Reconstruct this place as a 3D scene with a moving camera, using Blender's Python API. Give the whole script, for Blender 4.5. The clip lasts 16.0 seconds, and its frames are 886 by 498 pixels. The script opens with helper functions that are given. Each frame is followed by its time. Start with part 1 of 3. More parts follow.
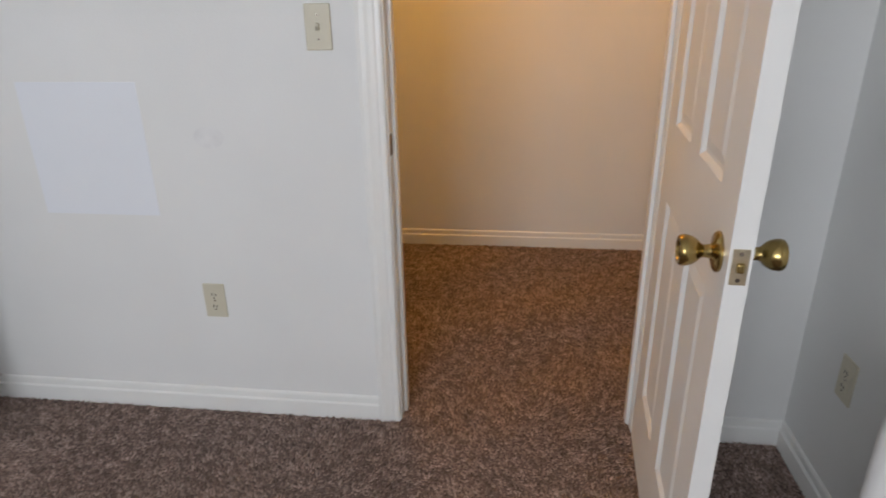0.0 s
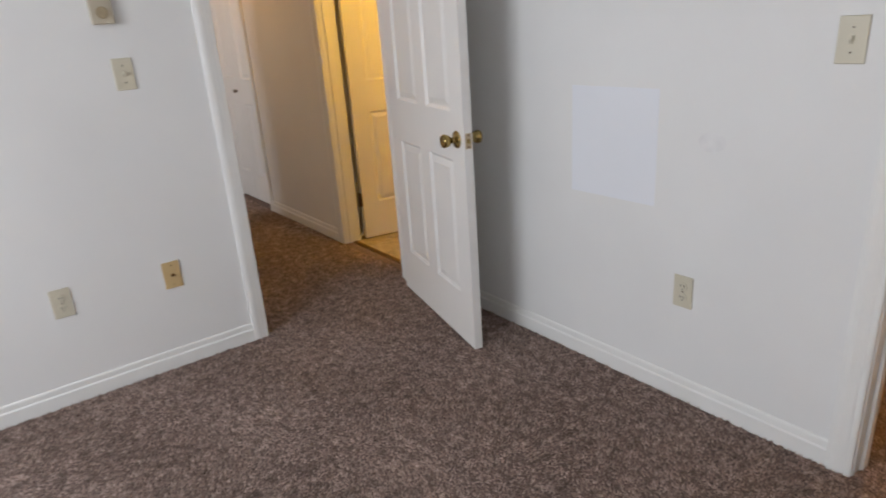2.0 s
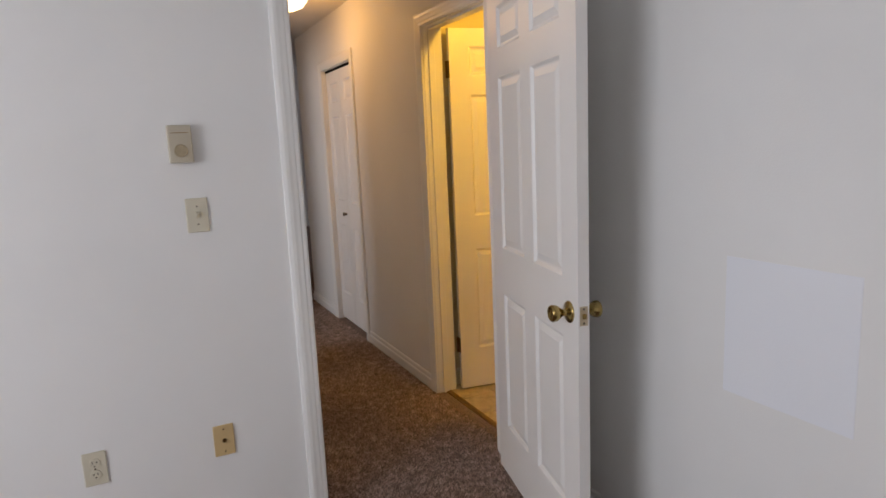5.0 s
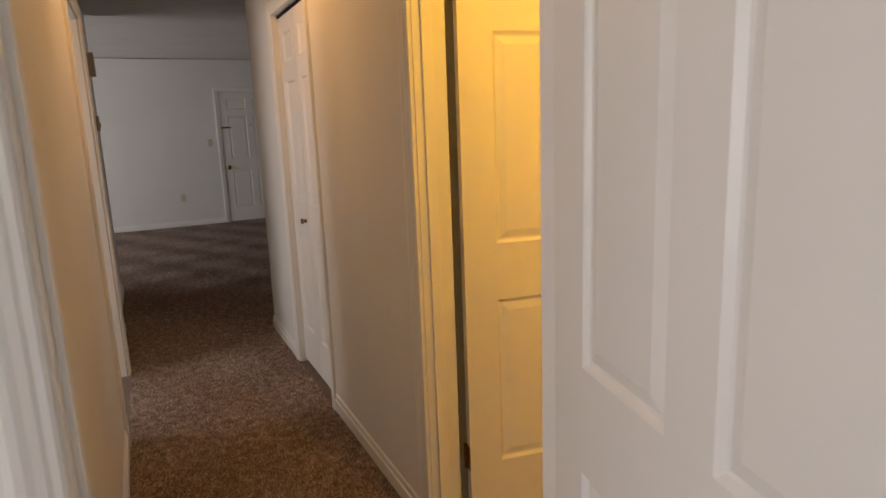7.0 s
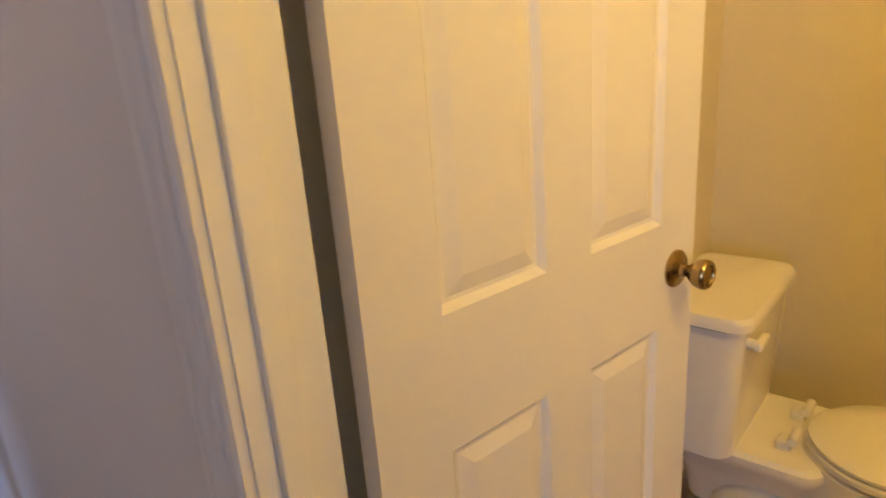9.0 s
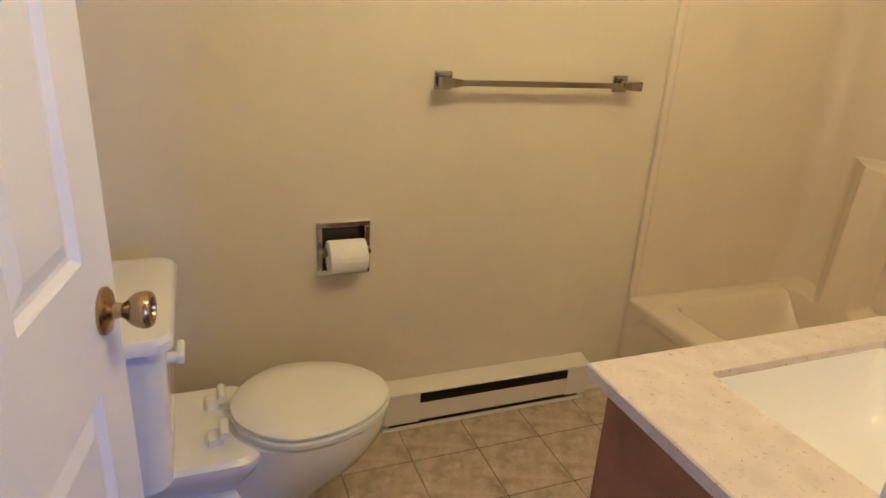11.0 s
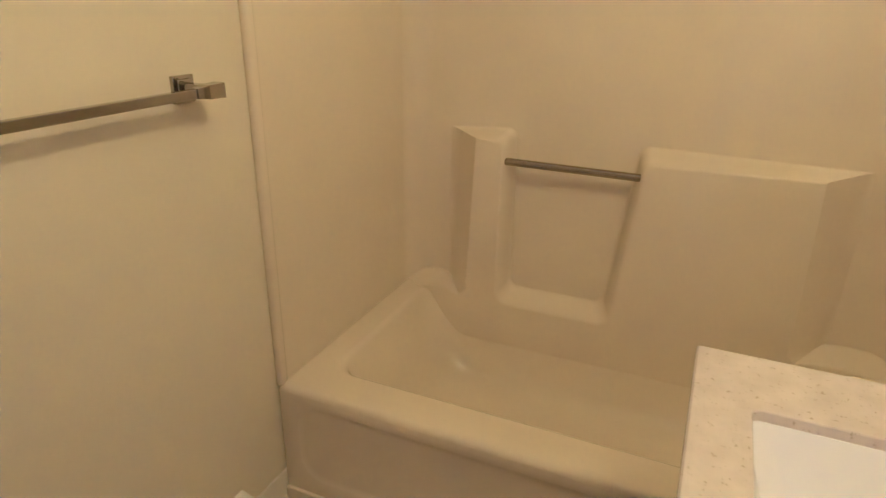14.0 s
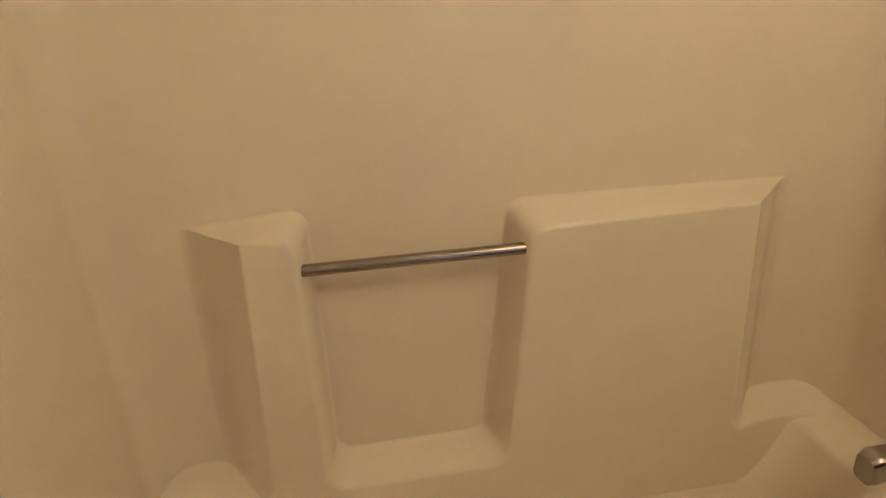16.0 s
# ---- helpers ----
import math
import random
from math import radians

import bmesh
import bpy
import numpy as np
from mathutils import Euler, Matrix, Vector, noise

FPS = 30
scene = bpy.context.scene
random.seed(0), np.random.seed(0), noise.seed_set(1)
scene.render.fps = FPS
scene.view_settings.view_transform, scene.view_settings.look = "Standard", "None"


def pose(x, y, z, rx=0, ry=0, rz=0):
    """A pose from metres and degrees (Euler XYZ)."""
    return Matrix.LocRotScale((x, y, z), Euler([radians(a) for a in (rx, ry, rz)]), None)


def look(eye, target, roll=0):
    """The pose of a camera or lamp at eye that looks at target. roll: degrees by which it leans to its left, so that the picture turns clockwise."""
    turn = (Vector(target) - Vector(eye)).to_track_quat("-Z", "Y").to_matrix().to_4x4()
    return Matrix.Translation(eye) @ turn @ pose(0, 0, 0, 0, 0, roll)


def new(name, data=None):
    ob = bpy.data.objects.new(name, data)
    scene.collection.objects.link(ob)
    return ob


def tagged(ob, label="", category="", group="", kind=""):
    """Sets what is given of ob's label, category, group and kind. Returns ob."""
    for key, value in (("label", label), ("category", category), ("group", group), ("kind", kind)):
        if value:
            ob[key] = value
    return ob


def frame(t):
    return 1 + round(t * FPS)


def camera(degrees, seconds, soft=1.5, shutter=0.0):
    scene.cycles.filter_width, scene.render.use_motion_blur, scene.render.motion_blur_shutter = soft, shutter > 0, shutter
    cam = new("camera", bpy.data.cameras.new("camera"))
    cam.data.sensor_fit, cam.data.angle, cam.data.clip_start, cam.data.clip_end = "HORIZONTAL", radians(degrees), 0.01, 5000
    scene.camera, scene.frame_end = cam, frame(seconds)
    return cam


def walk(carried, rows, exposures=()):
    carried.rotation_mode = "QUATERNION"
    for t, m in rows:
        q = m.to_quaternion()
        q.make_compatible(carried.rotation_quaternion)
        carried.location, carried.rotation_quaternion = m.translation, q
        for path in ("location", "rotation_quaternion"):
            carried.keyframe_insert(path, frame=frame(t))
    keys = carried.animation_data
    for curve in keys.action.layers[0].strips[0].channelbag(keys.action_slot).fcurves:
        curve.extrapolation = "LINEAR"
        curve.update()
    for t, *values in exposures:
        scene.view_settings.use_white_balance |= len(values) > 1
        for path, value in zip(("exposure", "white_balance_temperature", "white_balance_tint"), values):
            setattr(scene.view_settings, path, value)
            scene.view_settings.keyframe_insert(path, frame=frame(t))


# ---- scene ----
cam = camera(70.6, 16.0, soft=1.5, shutter=0.25)
PATH = [
(0, (-1.669, -2.492, 1.293), (0.171, -2.262, 0.542), -0.9),
    (0.5, (-1.683, -2.493, 1.268), (0.081, -1.944, 0.502), -2.8),
    (1, (-1.734, -2.451, 1.287), (-0.09, -1.591, 0.54), -3.9),
    (1.5, (-1.777, -2.494, 1.303), (-0.334, -1.307, 0.588), -4.5),
    (2, (-1.796, -2.643, 1.331), (-0.684, -1.127, 0.649), -4.0),
    (2.5, (-1.807, -2.708, 1.352), (-0.923, -1.027, 0.726), -5.0),
    (3, (-1.818, -2.725, 1.402), (-0.943, -0.993, 0.915), -4.0),
    (3.5, (-1.807, -2.733, 1.454), (-0.953, -0.959, 1.1), -4.0),
    (4, (-1.765, -2.687, 1.449), (-0.932, -0.9, 1.114), -4.1),
    (4.2, (-1.725, -2.625, 1.434), (-0.88, -0.843, 1.1), -3.8),
    (6.4, (-0.936, -1.317, 1.419), (-0.085, 0.461, 1.082), -1.5),
    (6.5, (-0.913, -1.245, 1.422), (-0.067, 0.534, 1.076), -1.6),
    (7, (-0.778, -0.912, 1.406), (0.071, 0.857, 1.017), -2.2),
    (7.5, (-0.649, -0.564, 1.41), (0.213, 1.192, 0.993), -1.7),
    (8, (-0.526, -0.168, 1.378), (0.505, 1.489, 0.943), -0.4),
    (8.5, (-0.409, 0.126, 1.342), (0.801, 1.65, 0.876), -0.3),
    (9, (-0.268, 0.357, 1.32), (1.165, 1.619, 0.724), -4.3),
    (9.5, (-0.224, 0.528, 1.287), (1.58, 1.096, 0.639), -3.5),
    (11.8, (0.042, 0.596, 1.36), (1.652, -0.354, 0.648), 4.2),
    (12, (0.088, 0.545, 1.353), (1.661, -0.466, 0.645), 3.6),
    (12.5, (0.17, 0.419, 1.354), (1.611, -0.758, 0.621), 2.1),
    (13, (0.294, 0.34, 1.342), (1.509, -1.071, 0.611), 1.8),
    (13.5, (0.536, 0.286, 1.36), (1.465, -1.333, 0.644), 0.8),
    (14, (0.691, 0.231, 1.334), (1.432, -1.465, 0.578), 0.9),
    (14.5, (0.846, 0.024, 1.342), (1.439, -1.735, 0.599), -0.9),
    (15, (0.944, -0.162, 1.353), (1.354, -1.962, 0.584), -2.4),
    (15.5, (1.079, -0.379, 1.331), (1.147, -2.225, 0.564), -3.3),
    (16, (1.17, -0.546, 1.301), (0.907, -2.376, 0.537), -2.9),
]
EXPOSURES = [(0.0, -0.02, 6150, 4), (1.0, 0.0, 6150, 4), (2.0, 0.0, 6200, 5), (3.0, -0.2, 6200, 6), (3.5, -0.23, 6250, 7), (4.0, -0.24, 6250, 8), (6.5, -0.27, 6700, 9), (7.5, -0.12, 7200, 10), (8.0, -0.07, 6950, 10), (8.5, -0.05, 5750, 12), (9.0, -0.03, 4700, 17), (9.5, -0.09, 3750, 24), (12.0, -0.09, 3450, 28), (14.0, -0.14, 3380, 28), (16.0, -0.2, 3360, 28)]
walk(cam, [(t, look(eye, target, roll)) for t, eye, target, roll in PATH], EXPOSURES)

# ---- light ----
world = bpy.data.worlds.new("world")
scene.world = world
world.use_nodes = True
wn = world.node_tree.nodes
sky = wn.new("ShaderNodeTexSky")
sky.sky_type = "NISHITA"
sky.sun_disc = False
sky.sun_elevation, sky.sun_rotation = radians(40), radians(200)
wn["Background"].inputs["Strength"].default_value = 0.1
world.node_tree.links.new(sky.outputs["Color"], wn["Background"].inputs["Color"])


def area(name, m, sx, sy, watts, colour):
    d = bpy.data.lights.new(name, "AREA")
    d.shape, d.size, d.size_y, d.energy, d.color = "RECTANGLE", sx, sy, watts, colour
    ob = new(name, d)
    ob.matrix_world = m
    return ob


def bulb(name, place, watts, colour, radius):
    d = bpy.data.lights.new(name, "POINT")
    d.energy, d.color, d.shadow_soft_size = watts, colour, radius
    ob = new(name, d)
    ob.location = place
    return ob


DAY, WARM = (0.98, 0.955, 1.0), (1.0, 0.505, 0.04)
area("bedroom_daylight", look((-3.92, -1.6, 1.45), (0, -1.25, 1.1)), 1.5, 1.25, 52, DAY)
area("side_room_daylight", look((-3.3, 2.65, 1.5), (0, 2.65, 0.9)), 1.2, 1.2, 30, DAY)
area("living_room_daylight", look((-4.3, 7.4, 1.4), (0, 7.4, 1.0)), 2.2, 1.6, 57, DAY)
bulb("hall_bulb", (-0.45, 1.95, 2.25), 6.6, (1.0, 0.44, 0.085), 0.09)
bulb("closet_bulb", (0.8, -1.98, 2.2), 15, (1.0, 0.45, 0.065), 0.05)
for by in (-0.45, -0.25, -0.05):
    bulb("vanity_bulb", (0.24, by, 2.2), 14.5, WARM, 0.04)


# ---- materials ----
def material(name, colour, rough=0.5, metal=0.0, vary=0.06, scale=6.0, bump=0.0, bump_scale=200.0, second=None, spots=None, coat=0.0):
    """A surface with large-scale variation of its colour, fine relief and an optional second colour in small grains."""
    m = bpy.data.materials.new(name)
    m.use_nodes = True
    n, l = m.node_tree.nodes, m.node_tree.links
    b = n["Principled BSDF"]
    b.inputs["Roughness"].default_value, b.inputs["Metallic"].default_value = rough, metal
    b.inputs["Coat Weight"].default_value = coat
    co = n.new("ShaderNodeTexCoord")
    big = n.new("ShaderNodeTexNoise")
    big.inputs["Scale"].default_value, big.inputs["Detail"].default_value = scale, 4
    l.new(co.outputs["Object"], big.inputs["Vector"])
    ramp = n.new("ShaderNodeValToRGB")
    ramp.color_ramp.elements[0].position, ramp.color_ramp.elements[1].position = 0.3, 0.7
    ramp.color_ramp.elements[0].color = (*[c * (1 - vary) for c in colour], 1)
    ramp.color_ramp.elements[1].color = (*[min(1, c * (1 + vary)) for c in colour], 1)
    l.new(big.outputs["Fac"], ramp.inputs["Fac"])
    out = ramp.outputs["Color"]
    if second:
        grain = n.new("ShaderNodeTexNoise")
        grain.inputs["Scale"].default_value, grain.inputs["Detail"].default_value, grain.inputs["Roughness"].default_value = spots[0], 3, 0.7
        l.new(co.outputs["Object"], grain.inputs["Vector"])
        step = n.new("ShaderNodeValToRGB")
        step.color_ramp.elements[0].position, step.color_ramp.elements[1].position = spots[1], spots[2]
        l.new(grain.outputs["Fac"], step.inputs["Fac"])
        mix = n.new("ShaderNodeMix")
        mix.data_type = "RGBA"
        l.new(step.outputs["Color"], mix.inputs["Factor"])
        l.new(out, mix.inputs["A"])
        mix.inputs["B"].default_value = (*second, 1)
        out = mix.outputs["Result"]
    l.new(out, b.inputs["Base Color"])
    if bump:
        fine = n.new("ShaderNodeTexNoise")
        fine.inputs["Scale"].default_value, fine.inputs["Detail"].default_value = bump_scale, 3
        l.new(co.outputs["Object"], fine.inputs["Vector"])
        bp = n.new("ShaderNodeBump")
        bp.inputs["Strength"].default_value, bp.inputs["Distance"].default_value = bump, 0.004
        l.new(fine.outputs["Fac"], bp.inputs["Height"])
        l.new(bp.outputs["Normal"], b.inputs["Normal"])
    return m


WALL = material("wall_paint", (0.80, 0.80, 0.79), 0.6, vary=0.03, scale=1.5, bump=0.12, bump_scale=160)
PATCH = material("fresh_paint", (0.82, 0.84, 0.885), 0.55, vary=0.015, scale=3, bump=0.1, bump_scale=160)
CREAM = material("cream_wall_paint", (0.705, 0.645, 0.445), 0.5, vary=0.03, scale=1.5, bump=0.12, bump_scale=160)
SCUFF = material("scuffed_paint", (0.788, 0.785, 0.783), 0.6, vary=0.05, scale=20)
CEIL = material("ceiling_paint", (0.80, 0.79, 0.77), 0.8, vary=0.04, scale=3, bump=0.5, bump_scale=70)
TRIM = material("gloss_trim_paint", (0.85, 0.85, 0.83), 0.32, vary=0.02, scale=4, bump=0.03, bump_scale=60)
DOOR = material("door_paint", (0.82, 0.81, 0.79), 0.38, vary=0.02, scale=3, bump=0.04, bump_scale=90)
CARPET = material("carpet", (0.10, 0.07, 0.061), 0.95, vary=0.35, scale=16, bump=1.0, bump_scale=140, second=(0.40, 0.295, 0.255), spots=(120, 0.36, 0.74))
BRASS = material("brass", (0.37, 0.275, 0.105), 0.2, 1.0, vary=0.12, scale=40)
BRONZE = material("aged_hinge", (0.24, 0.15, 0.06), 0.4, 1.0, vary=0.2, scale=60)
CHROME = material("chrome", (0.38, 0.35, 0.325), 0.12, 1.0, vary=0.03, scale=30)
BRIGHT = material("polished_chrome", (0.78, 0.76, 0.74), 0.07, 1.0, vary=0.03, scale=30)
STEEL = material("brushed_steel", (0.33, 0.285, 0.24), 0.16, 1.0, vary=0.08, scale=60)
ALMOND = material("almond_plastic", (0.62, 0.58, 0.46), 0.4, vary=0.02)
TAN = material("tan_plastic", (0.60, 0.44, 0.22), 0.4, vary=0.03)
BEIGE = material("thermostat_plastic", (0.50, 0.45, 0.35), 0.4, vary=0.03)
LATCH = material("dull_brass_plate", (0.58, 0.50, 0.36), 0.35, 1.0, vary=0.1, scale=60)
DARK = material("dark_gap", (0.012, 0.011, 0.01), 0.6, vary=0.1)
DARK.node_tree.nodes["Principled BSDF"].inputs["Specular IOR Level"].default_value = 0.1
FIBRE = material("fibreglass", (0.73, 0.652, 0.445), 0.11, vary=0.02, scale=3, bump=0.03, bump_scale=25)
CHINA = material("vitreous_china", (0.82, 0.80, 0.75), 0.08, vary=0.01, coat=0.3)
BASIN = material("white_basin", (0.86, 0.84, 0.93), 0.08, vary=0.01, coat=0.3)
SEAT = material("seat_plastic", (0.80, 0.78, 0.72), 0.2, vary=0.01)
STONE = material("speckled_stone", (0.65, 0.585, 0.57), 0.25, vary=0.07, scale=26, second=(0.40, 0.34, 0.29), spots=(95, 0.60, 0.70))
WOOD = material("vanity_wood", (0.25, 0.115, 0.05), 0.4, vary=0.25, scale=9, bump=0.1, bump_scale=80)
TILE = material("mottled_tile", (0.40, 0.33, 0.22), 0.4, vary=0.3, scale=9, bump=0.1, bump_scale=50, second=(0.58, 0.50, 0.36), spots=(14, 0.42, 0.68))
GROUT = material("grout", (0.28, 0.225, 0.15), 0.8, vary=0.1, scale=30)
HEAT = material("heater_enamel", (0.76, 0.71, 0.56), 0.35, vary=0.02)
PAPER = material("tissue", (0.84, 0.81, 0.77), 0.9, vary=0.02, scale=30, bump=0.3, bump_scale=300)
CARD = material("white_packaging", (0.72, 0.72, 0.72), 0.5, vary=0.03)
INK = material("grey_ink", (0.16, 0.16, 0.18), 0.6, vary=0.3, scale=60)
BLOCK = material("near_black", (0.03, 0.024, 0.02), 0.6, vary=0.3, scale=30)
RUBBER = material("braided_hose", (0.45, 0.43, 0.40), 0.4, 0.5, vary=0.2, scale=200)
GLOW = bpy.data.materials.new("lamp_glass")
GLOW.use_nodes = True
GLOW.node_tree.nodes["Principled BSDF"].inputs["Emission Color"].default_value = (1.0, 0.72, 0.4, 1)
GLOW.node_tree.nodes["Principled BSDF"].inputs["Emission Strength"].default_value = 4
GLASS = bpy.data.materials.new("window_glass")
GLASS.use_nodes = True
GLASS.node_tree.nodes["Principled BSDF"].inputs["Transmission Weight"].default_value = 1
GLASS.node_tree.nodes["Principled BSDF"].inputs["Roughness"].default_value = 0.0


# ---- mesh helpers ----
def part(name, bm, mat, parent=None, label="", smooth=False):
    """Links a bmesh as one mesh object, under a parent if one is given."""
    bmesh.ops.recalc_face_normals(bm, faces=bm.faces)
    me = bpy.data.meshes.new(name)
    bm.to_mesh(me)
    bm.free()
    me.materials.append(mat)
    if smooth:
        for p in me.polygons:
            p.use_smooth = True
        me.set_sharp_from_angle(angle=radians(38))
    ob = new(name, me)
    if parent:
        ob.parent = parent
    if label:
        ob["label"] = label
    return ob


def thing(name, place, label, category, group="", kind="", turn=0.0):
    ob = new(name)
    ob.empty_display_size = 0.05
    ob.matrix_basis = pose(*place, 0, 0, turn)
    return tagged(ob, label, category, group, kind)


def box(x0, y0, z0, x1, y1, z1, bevel=0.0, seg=2, bm=None):
    own = bmesh.new()
    bmesh.ops.create_cube(own, size=1)
    for v in own.verts:
        v.co = ((x0 + x1) / 2 + v.co.x * (x1 - x0), (y0 + y1) / 2 + v.co.y * (y1 - y0), (z0 + z1) / 2 + v.co.z * (z1 - z0))
    if bevel:
        bmesh.ops.bevel(own, geom=own.edges[:], offset=bevel, segments=seg, profile=0.5, affect="EDGES")
    if bm is None:
        return own
    me = bpy.data.meshes.new("tmp")
    own.to_mesh(me)
    own.free()
    bm.from_mesh(me)
    bpy.data.meshes.remove(me)
    return bm


def loft(rings, bm=None, cap0=True, cap1=True, loop=True):
    """Skins closed rings of equal count."""
    bm = bm or bmesh.new()
    made = [[bm.verts.new(p) for p in r] for r in rings]
    k = len(rings[0])
    for a, b in zip(made, made[1:]):
        for i in range(k if loop else k - 1):
            bm.faces.new((a[i], a[(i + 1) % k], b[(i + 1) % k], b[i]))
    if cap0:
        bm.faces.new(made[0][::-1])
    if cap1:
        bm.faces.new(made[-1])
    return bm


def lathe(profile, axis="z", at=(0, 0, 0), count=24, bm=None):
    """Turns (along, radius) pairs round an axis."""
    rings = []
    for a, r in profile:
        ring = []
        for i in range(count):
            c, s = math.cos(2 * math.pi * i / count) * r, math.sin(2 * math.pi * i / count) * r
            p = {"z": (c, s, a), "x": (a, c, s), "y": (c, a, s)}[axis]
            ring.append(tuple(p[j] + at[j] for j in range(3)))
        rings.append(ring)
    return loft(rings, bm)


def tube(points, r, count=12, bm=None):
    pts = [Vector(p) for p in points]
    rings = []
    for i, p in enumerate(pts):
        d = (pts[min(i + 1, len(pts) - 1)] - pts[max(i - 1, 0)]).normalized()
        q = d.to_track_quat("Z", "Y")
        rings.append([tuple(p + q @ Vector((r * math.cos(2 * math.pi * k / count), r * math.sin(2 * math.pi * k / count), 0))) for k in range(count)])
    return loft(rings, bm)


def rrect(x0, y0, x1, y1, r, z, seg=6):
    """A rounded rectangle as a ring of points."""
    pts = []
    for cx, cy, a0 in ((x1 - r, y1 - r, 0), (x0 + r, y1 - r, 90), (x0 + r, y0 + r, 180), (x1 - r, y0 + r, 270)):
        for i in range(seg + 1):
            a = radians(a0 + 90 * i / seg)
            pts.append((cx + r * math.cos(a), cy + r * math.sin(a), z))
    return pts


def sweep(profile, p, q, out, m0=0.0, m1=0.0):
    """A moulding with (outwards, up) profile from p to q; m0, m1 shift each end along the run per metre outwards."""
    p, q, out = Vector((*p, 0)), Vector((*q, 0)), Vector((*out, 0))
    run = (q - p).normalized()
    a = [tuple(p + out * u - run * (m0 * u) + Vector((0, 0, z))) for u, z in profile]
    b = [tuple(q + out * u + run * (m1 * u) + Vector((0, 0, z))) for u, z in profile]
    return loft([a, b])


# ---- walls, floors, ceilings ----
HIGH = 2.44


def wall(name, x0, y0, x1, y1, label, openings=(), top=HIGH, mat=None, bottom=0.0):
    """A wall block; openings are (start, end, sill, head) along its longer side."""
    along_x = (x1 - x0) > (y1 - y0)
    bm = bmesh.new()
    s0, s1 = (x0, x1) if along_x else (y0, y1)

    def piece(a, b, z0, z1):
        if b - a > 1e-4 and z1 - z0 > 1e-4:
            box(*((a, y0, z0, b, y1, z1) if along_x else (x0, a, z0, x1, b, z1)), bm=bm)
    at = s0
    for a, b, z0, z1 in sorted(openings):
        piece(at, a, bottom, top)
        piece(a, b, bottom, z0)
        piece(a, b, z1, top)
        at = b
    piece(at, s1, bottom, top)
    return tagged(part(name, bm, mat or WALL), label, "wall", kind="structure")


RW = -3.315           # the bedroom's wall past the closet
OPEN_A = (-2.875, -2.135)     # closet doorway in the wall with the patch
OPEN_L = (-0.91, -0.064)      # bedroom doorway
OPEN_B = (0.148, 0.878)       # bathroom doorway
wall("wall_closet_side", 0, RW, 0.11, 0.0, "white painted bedroom wall with a fresh patch", [(*OPEN_A, 0, 2.05)])
wall("wall_bedroom_door", -4.0, 0, 0.0, 0.11, "white painted bedroom wall with switches", [(*OPEN_L, 0, 2.05)])
wall("wall_bedroom_end", -4.0, RW - 0.11, 1.7, RW, "off-white painted bedroom wall with an outlet")
wall("wall_bedroom_window", -4.11, RW - 0.11, -4.0, 0.11, "white painted wall with the bedroom window", [(-2.35, -0.85, 0.85, 2.1)])
wall("wall_hall_bath", 0.0, 0.0, 0.11, 3.60, "warm-lit white painted hall wall", [(*OPEN_B, 0, 2.05), (2.09, 2.80, 0, 2.05)])
wall("wall_bath_towel", 1.64, -1.85, 1.75, 1.05, "cream painted bathroom wall", mat=CREAM)
wall("wall_bath_toilet", 0.11, 0.945, 1.64, 1.05, "cream painted bathroom wall behind the toilet", mat=CREAM)
wall("wall_bath_tub", 0.11, -1.82, 1.64, -1.69, "painted wall between bathroom and closet", mat=CREAM)
wall("wall_closet_back", 1.575, RW, 1.70, -1.85, "off-white painted closet back wall")
wall("wall_hall_left_near", -1.08, 0.11, -0.97, 2.2, "white painted hall wall")
wall("wall_hall_left_far", -1.10, 3.12, -1.0, 4.1, "white painted hall wall end")
wall("wall_hall_left_head", -1.08, 2.2, -0.98, 3.12, "white painted wall over the side doorway", bottom=2.05)
wall("wall_living_stub", -1.13, 4.8, -1.03, 5.35, "white painted wall stub by the living room")
wall("wall_side_room_end", -3.6, 4.0, -1.10, 4.1, "white painted side room wall")
wall("wall_side_room_window", -3.7, 0.11, -3.6, 4.1, "white painted side room wall with a window", [(2.05, 3.25, 0.9, 2.1)])
wall("wall_living_far", -4.5, 9.557, 3.2, 9.67, "white painted living room wall by the entry", [(0.48, 1.38, 0, 2.05)], top=2.52)
wall("wall_living_window", -4.6, 4.1, -4.5, 9.67, "white painted living room wall with a window", [(6.3, 8.5, 0.6, 2.2)], top=2.52)
wall("wall_living_near", -4.5, 5.35, -1.03, 5.45, "white painted living room wall", top=2.52)
wall("wall_living_right", 3.2, 3.50, 3.3, 9.67, "white painted living room wall", top=2.52)
wall("wall_living_return", 0.11, 3.50, 3.2, 3.60, "white painted living room return wall", top=2.52)
wall("wall_hall_closet_back", 0.72, 1.05, 0.80, 3.50, "white painted hall closet wall")


def slab(name, x0, y0, z0, x1, y1, z1, mat, label, category):
    return tagged(part(name, box(x0, y0, z0, x1, y1, z1), mat), label, category, kind="structure")


slab("floor_bedroom", -4.0, RW, -0.1, 1.6, -0.0, 0, CARPET, "mottled brown cut-pile carpet in the bedroom", "carpet")
slab("floor_hall", -4.5, 0.0, -0.1, 0.055, 3.60, 0, CARPET, "mottled brown cut-pile carpet in the hall", "carpet")
slab("floor_living", -4.5, 3.60, -0.1, 3.2, 9.6, 0, CARPET, "mottled brown cut-pile carpet in the living room", "carpet")
slab("floor_hall_closet", 0.055, 1.05, -0.1, 0.8, 3.60, 0, CARPET, "brown carpet inside the hall closet", "carpet")
slab("ceiling_bedroom", -4.1, RW, HIGH, 1.7, 0.11, HIGH + 0.1, CEIL, "white textured bedroom ceiling", "ceiling")
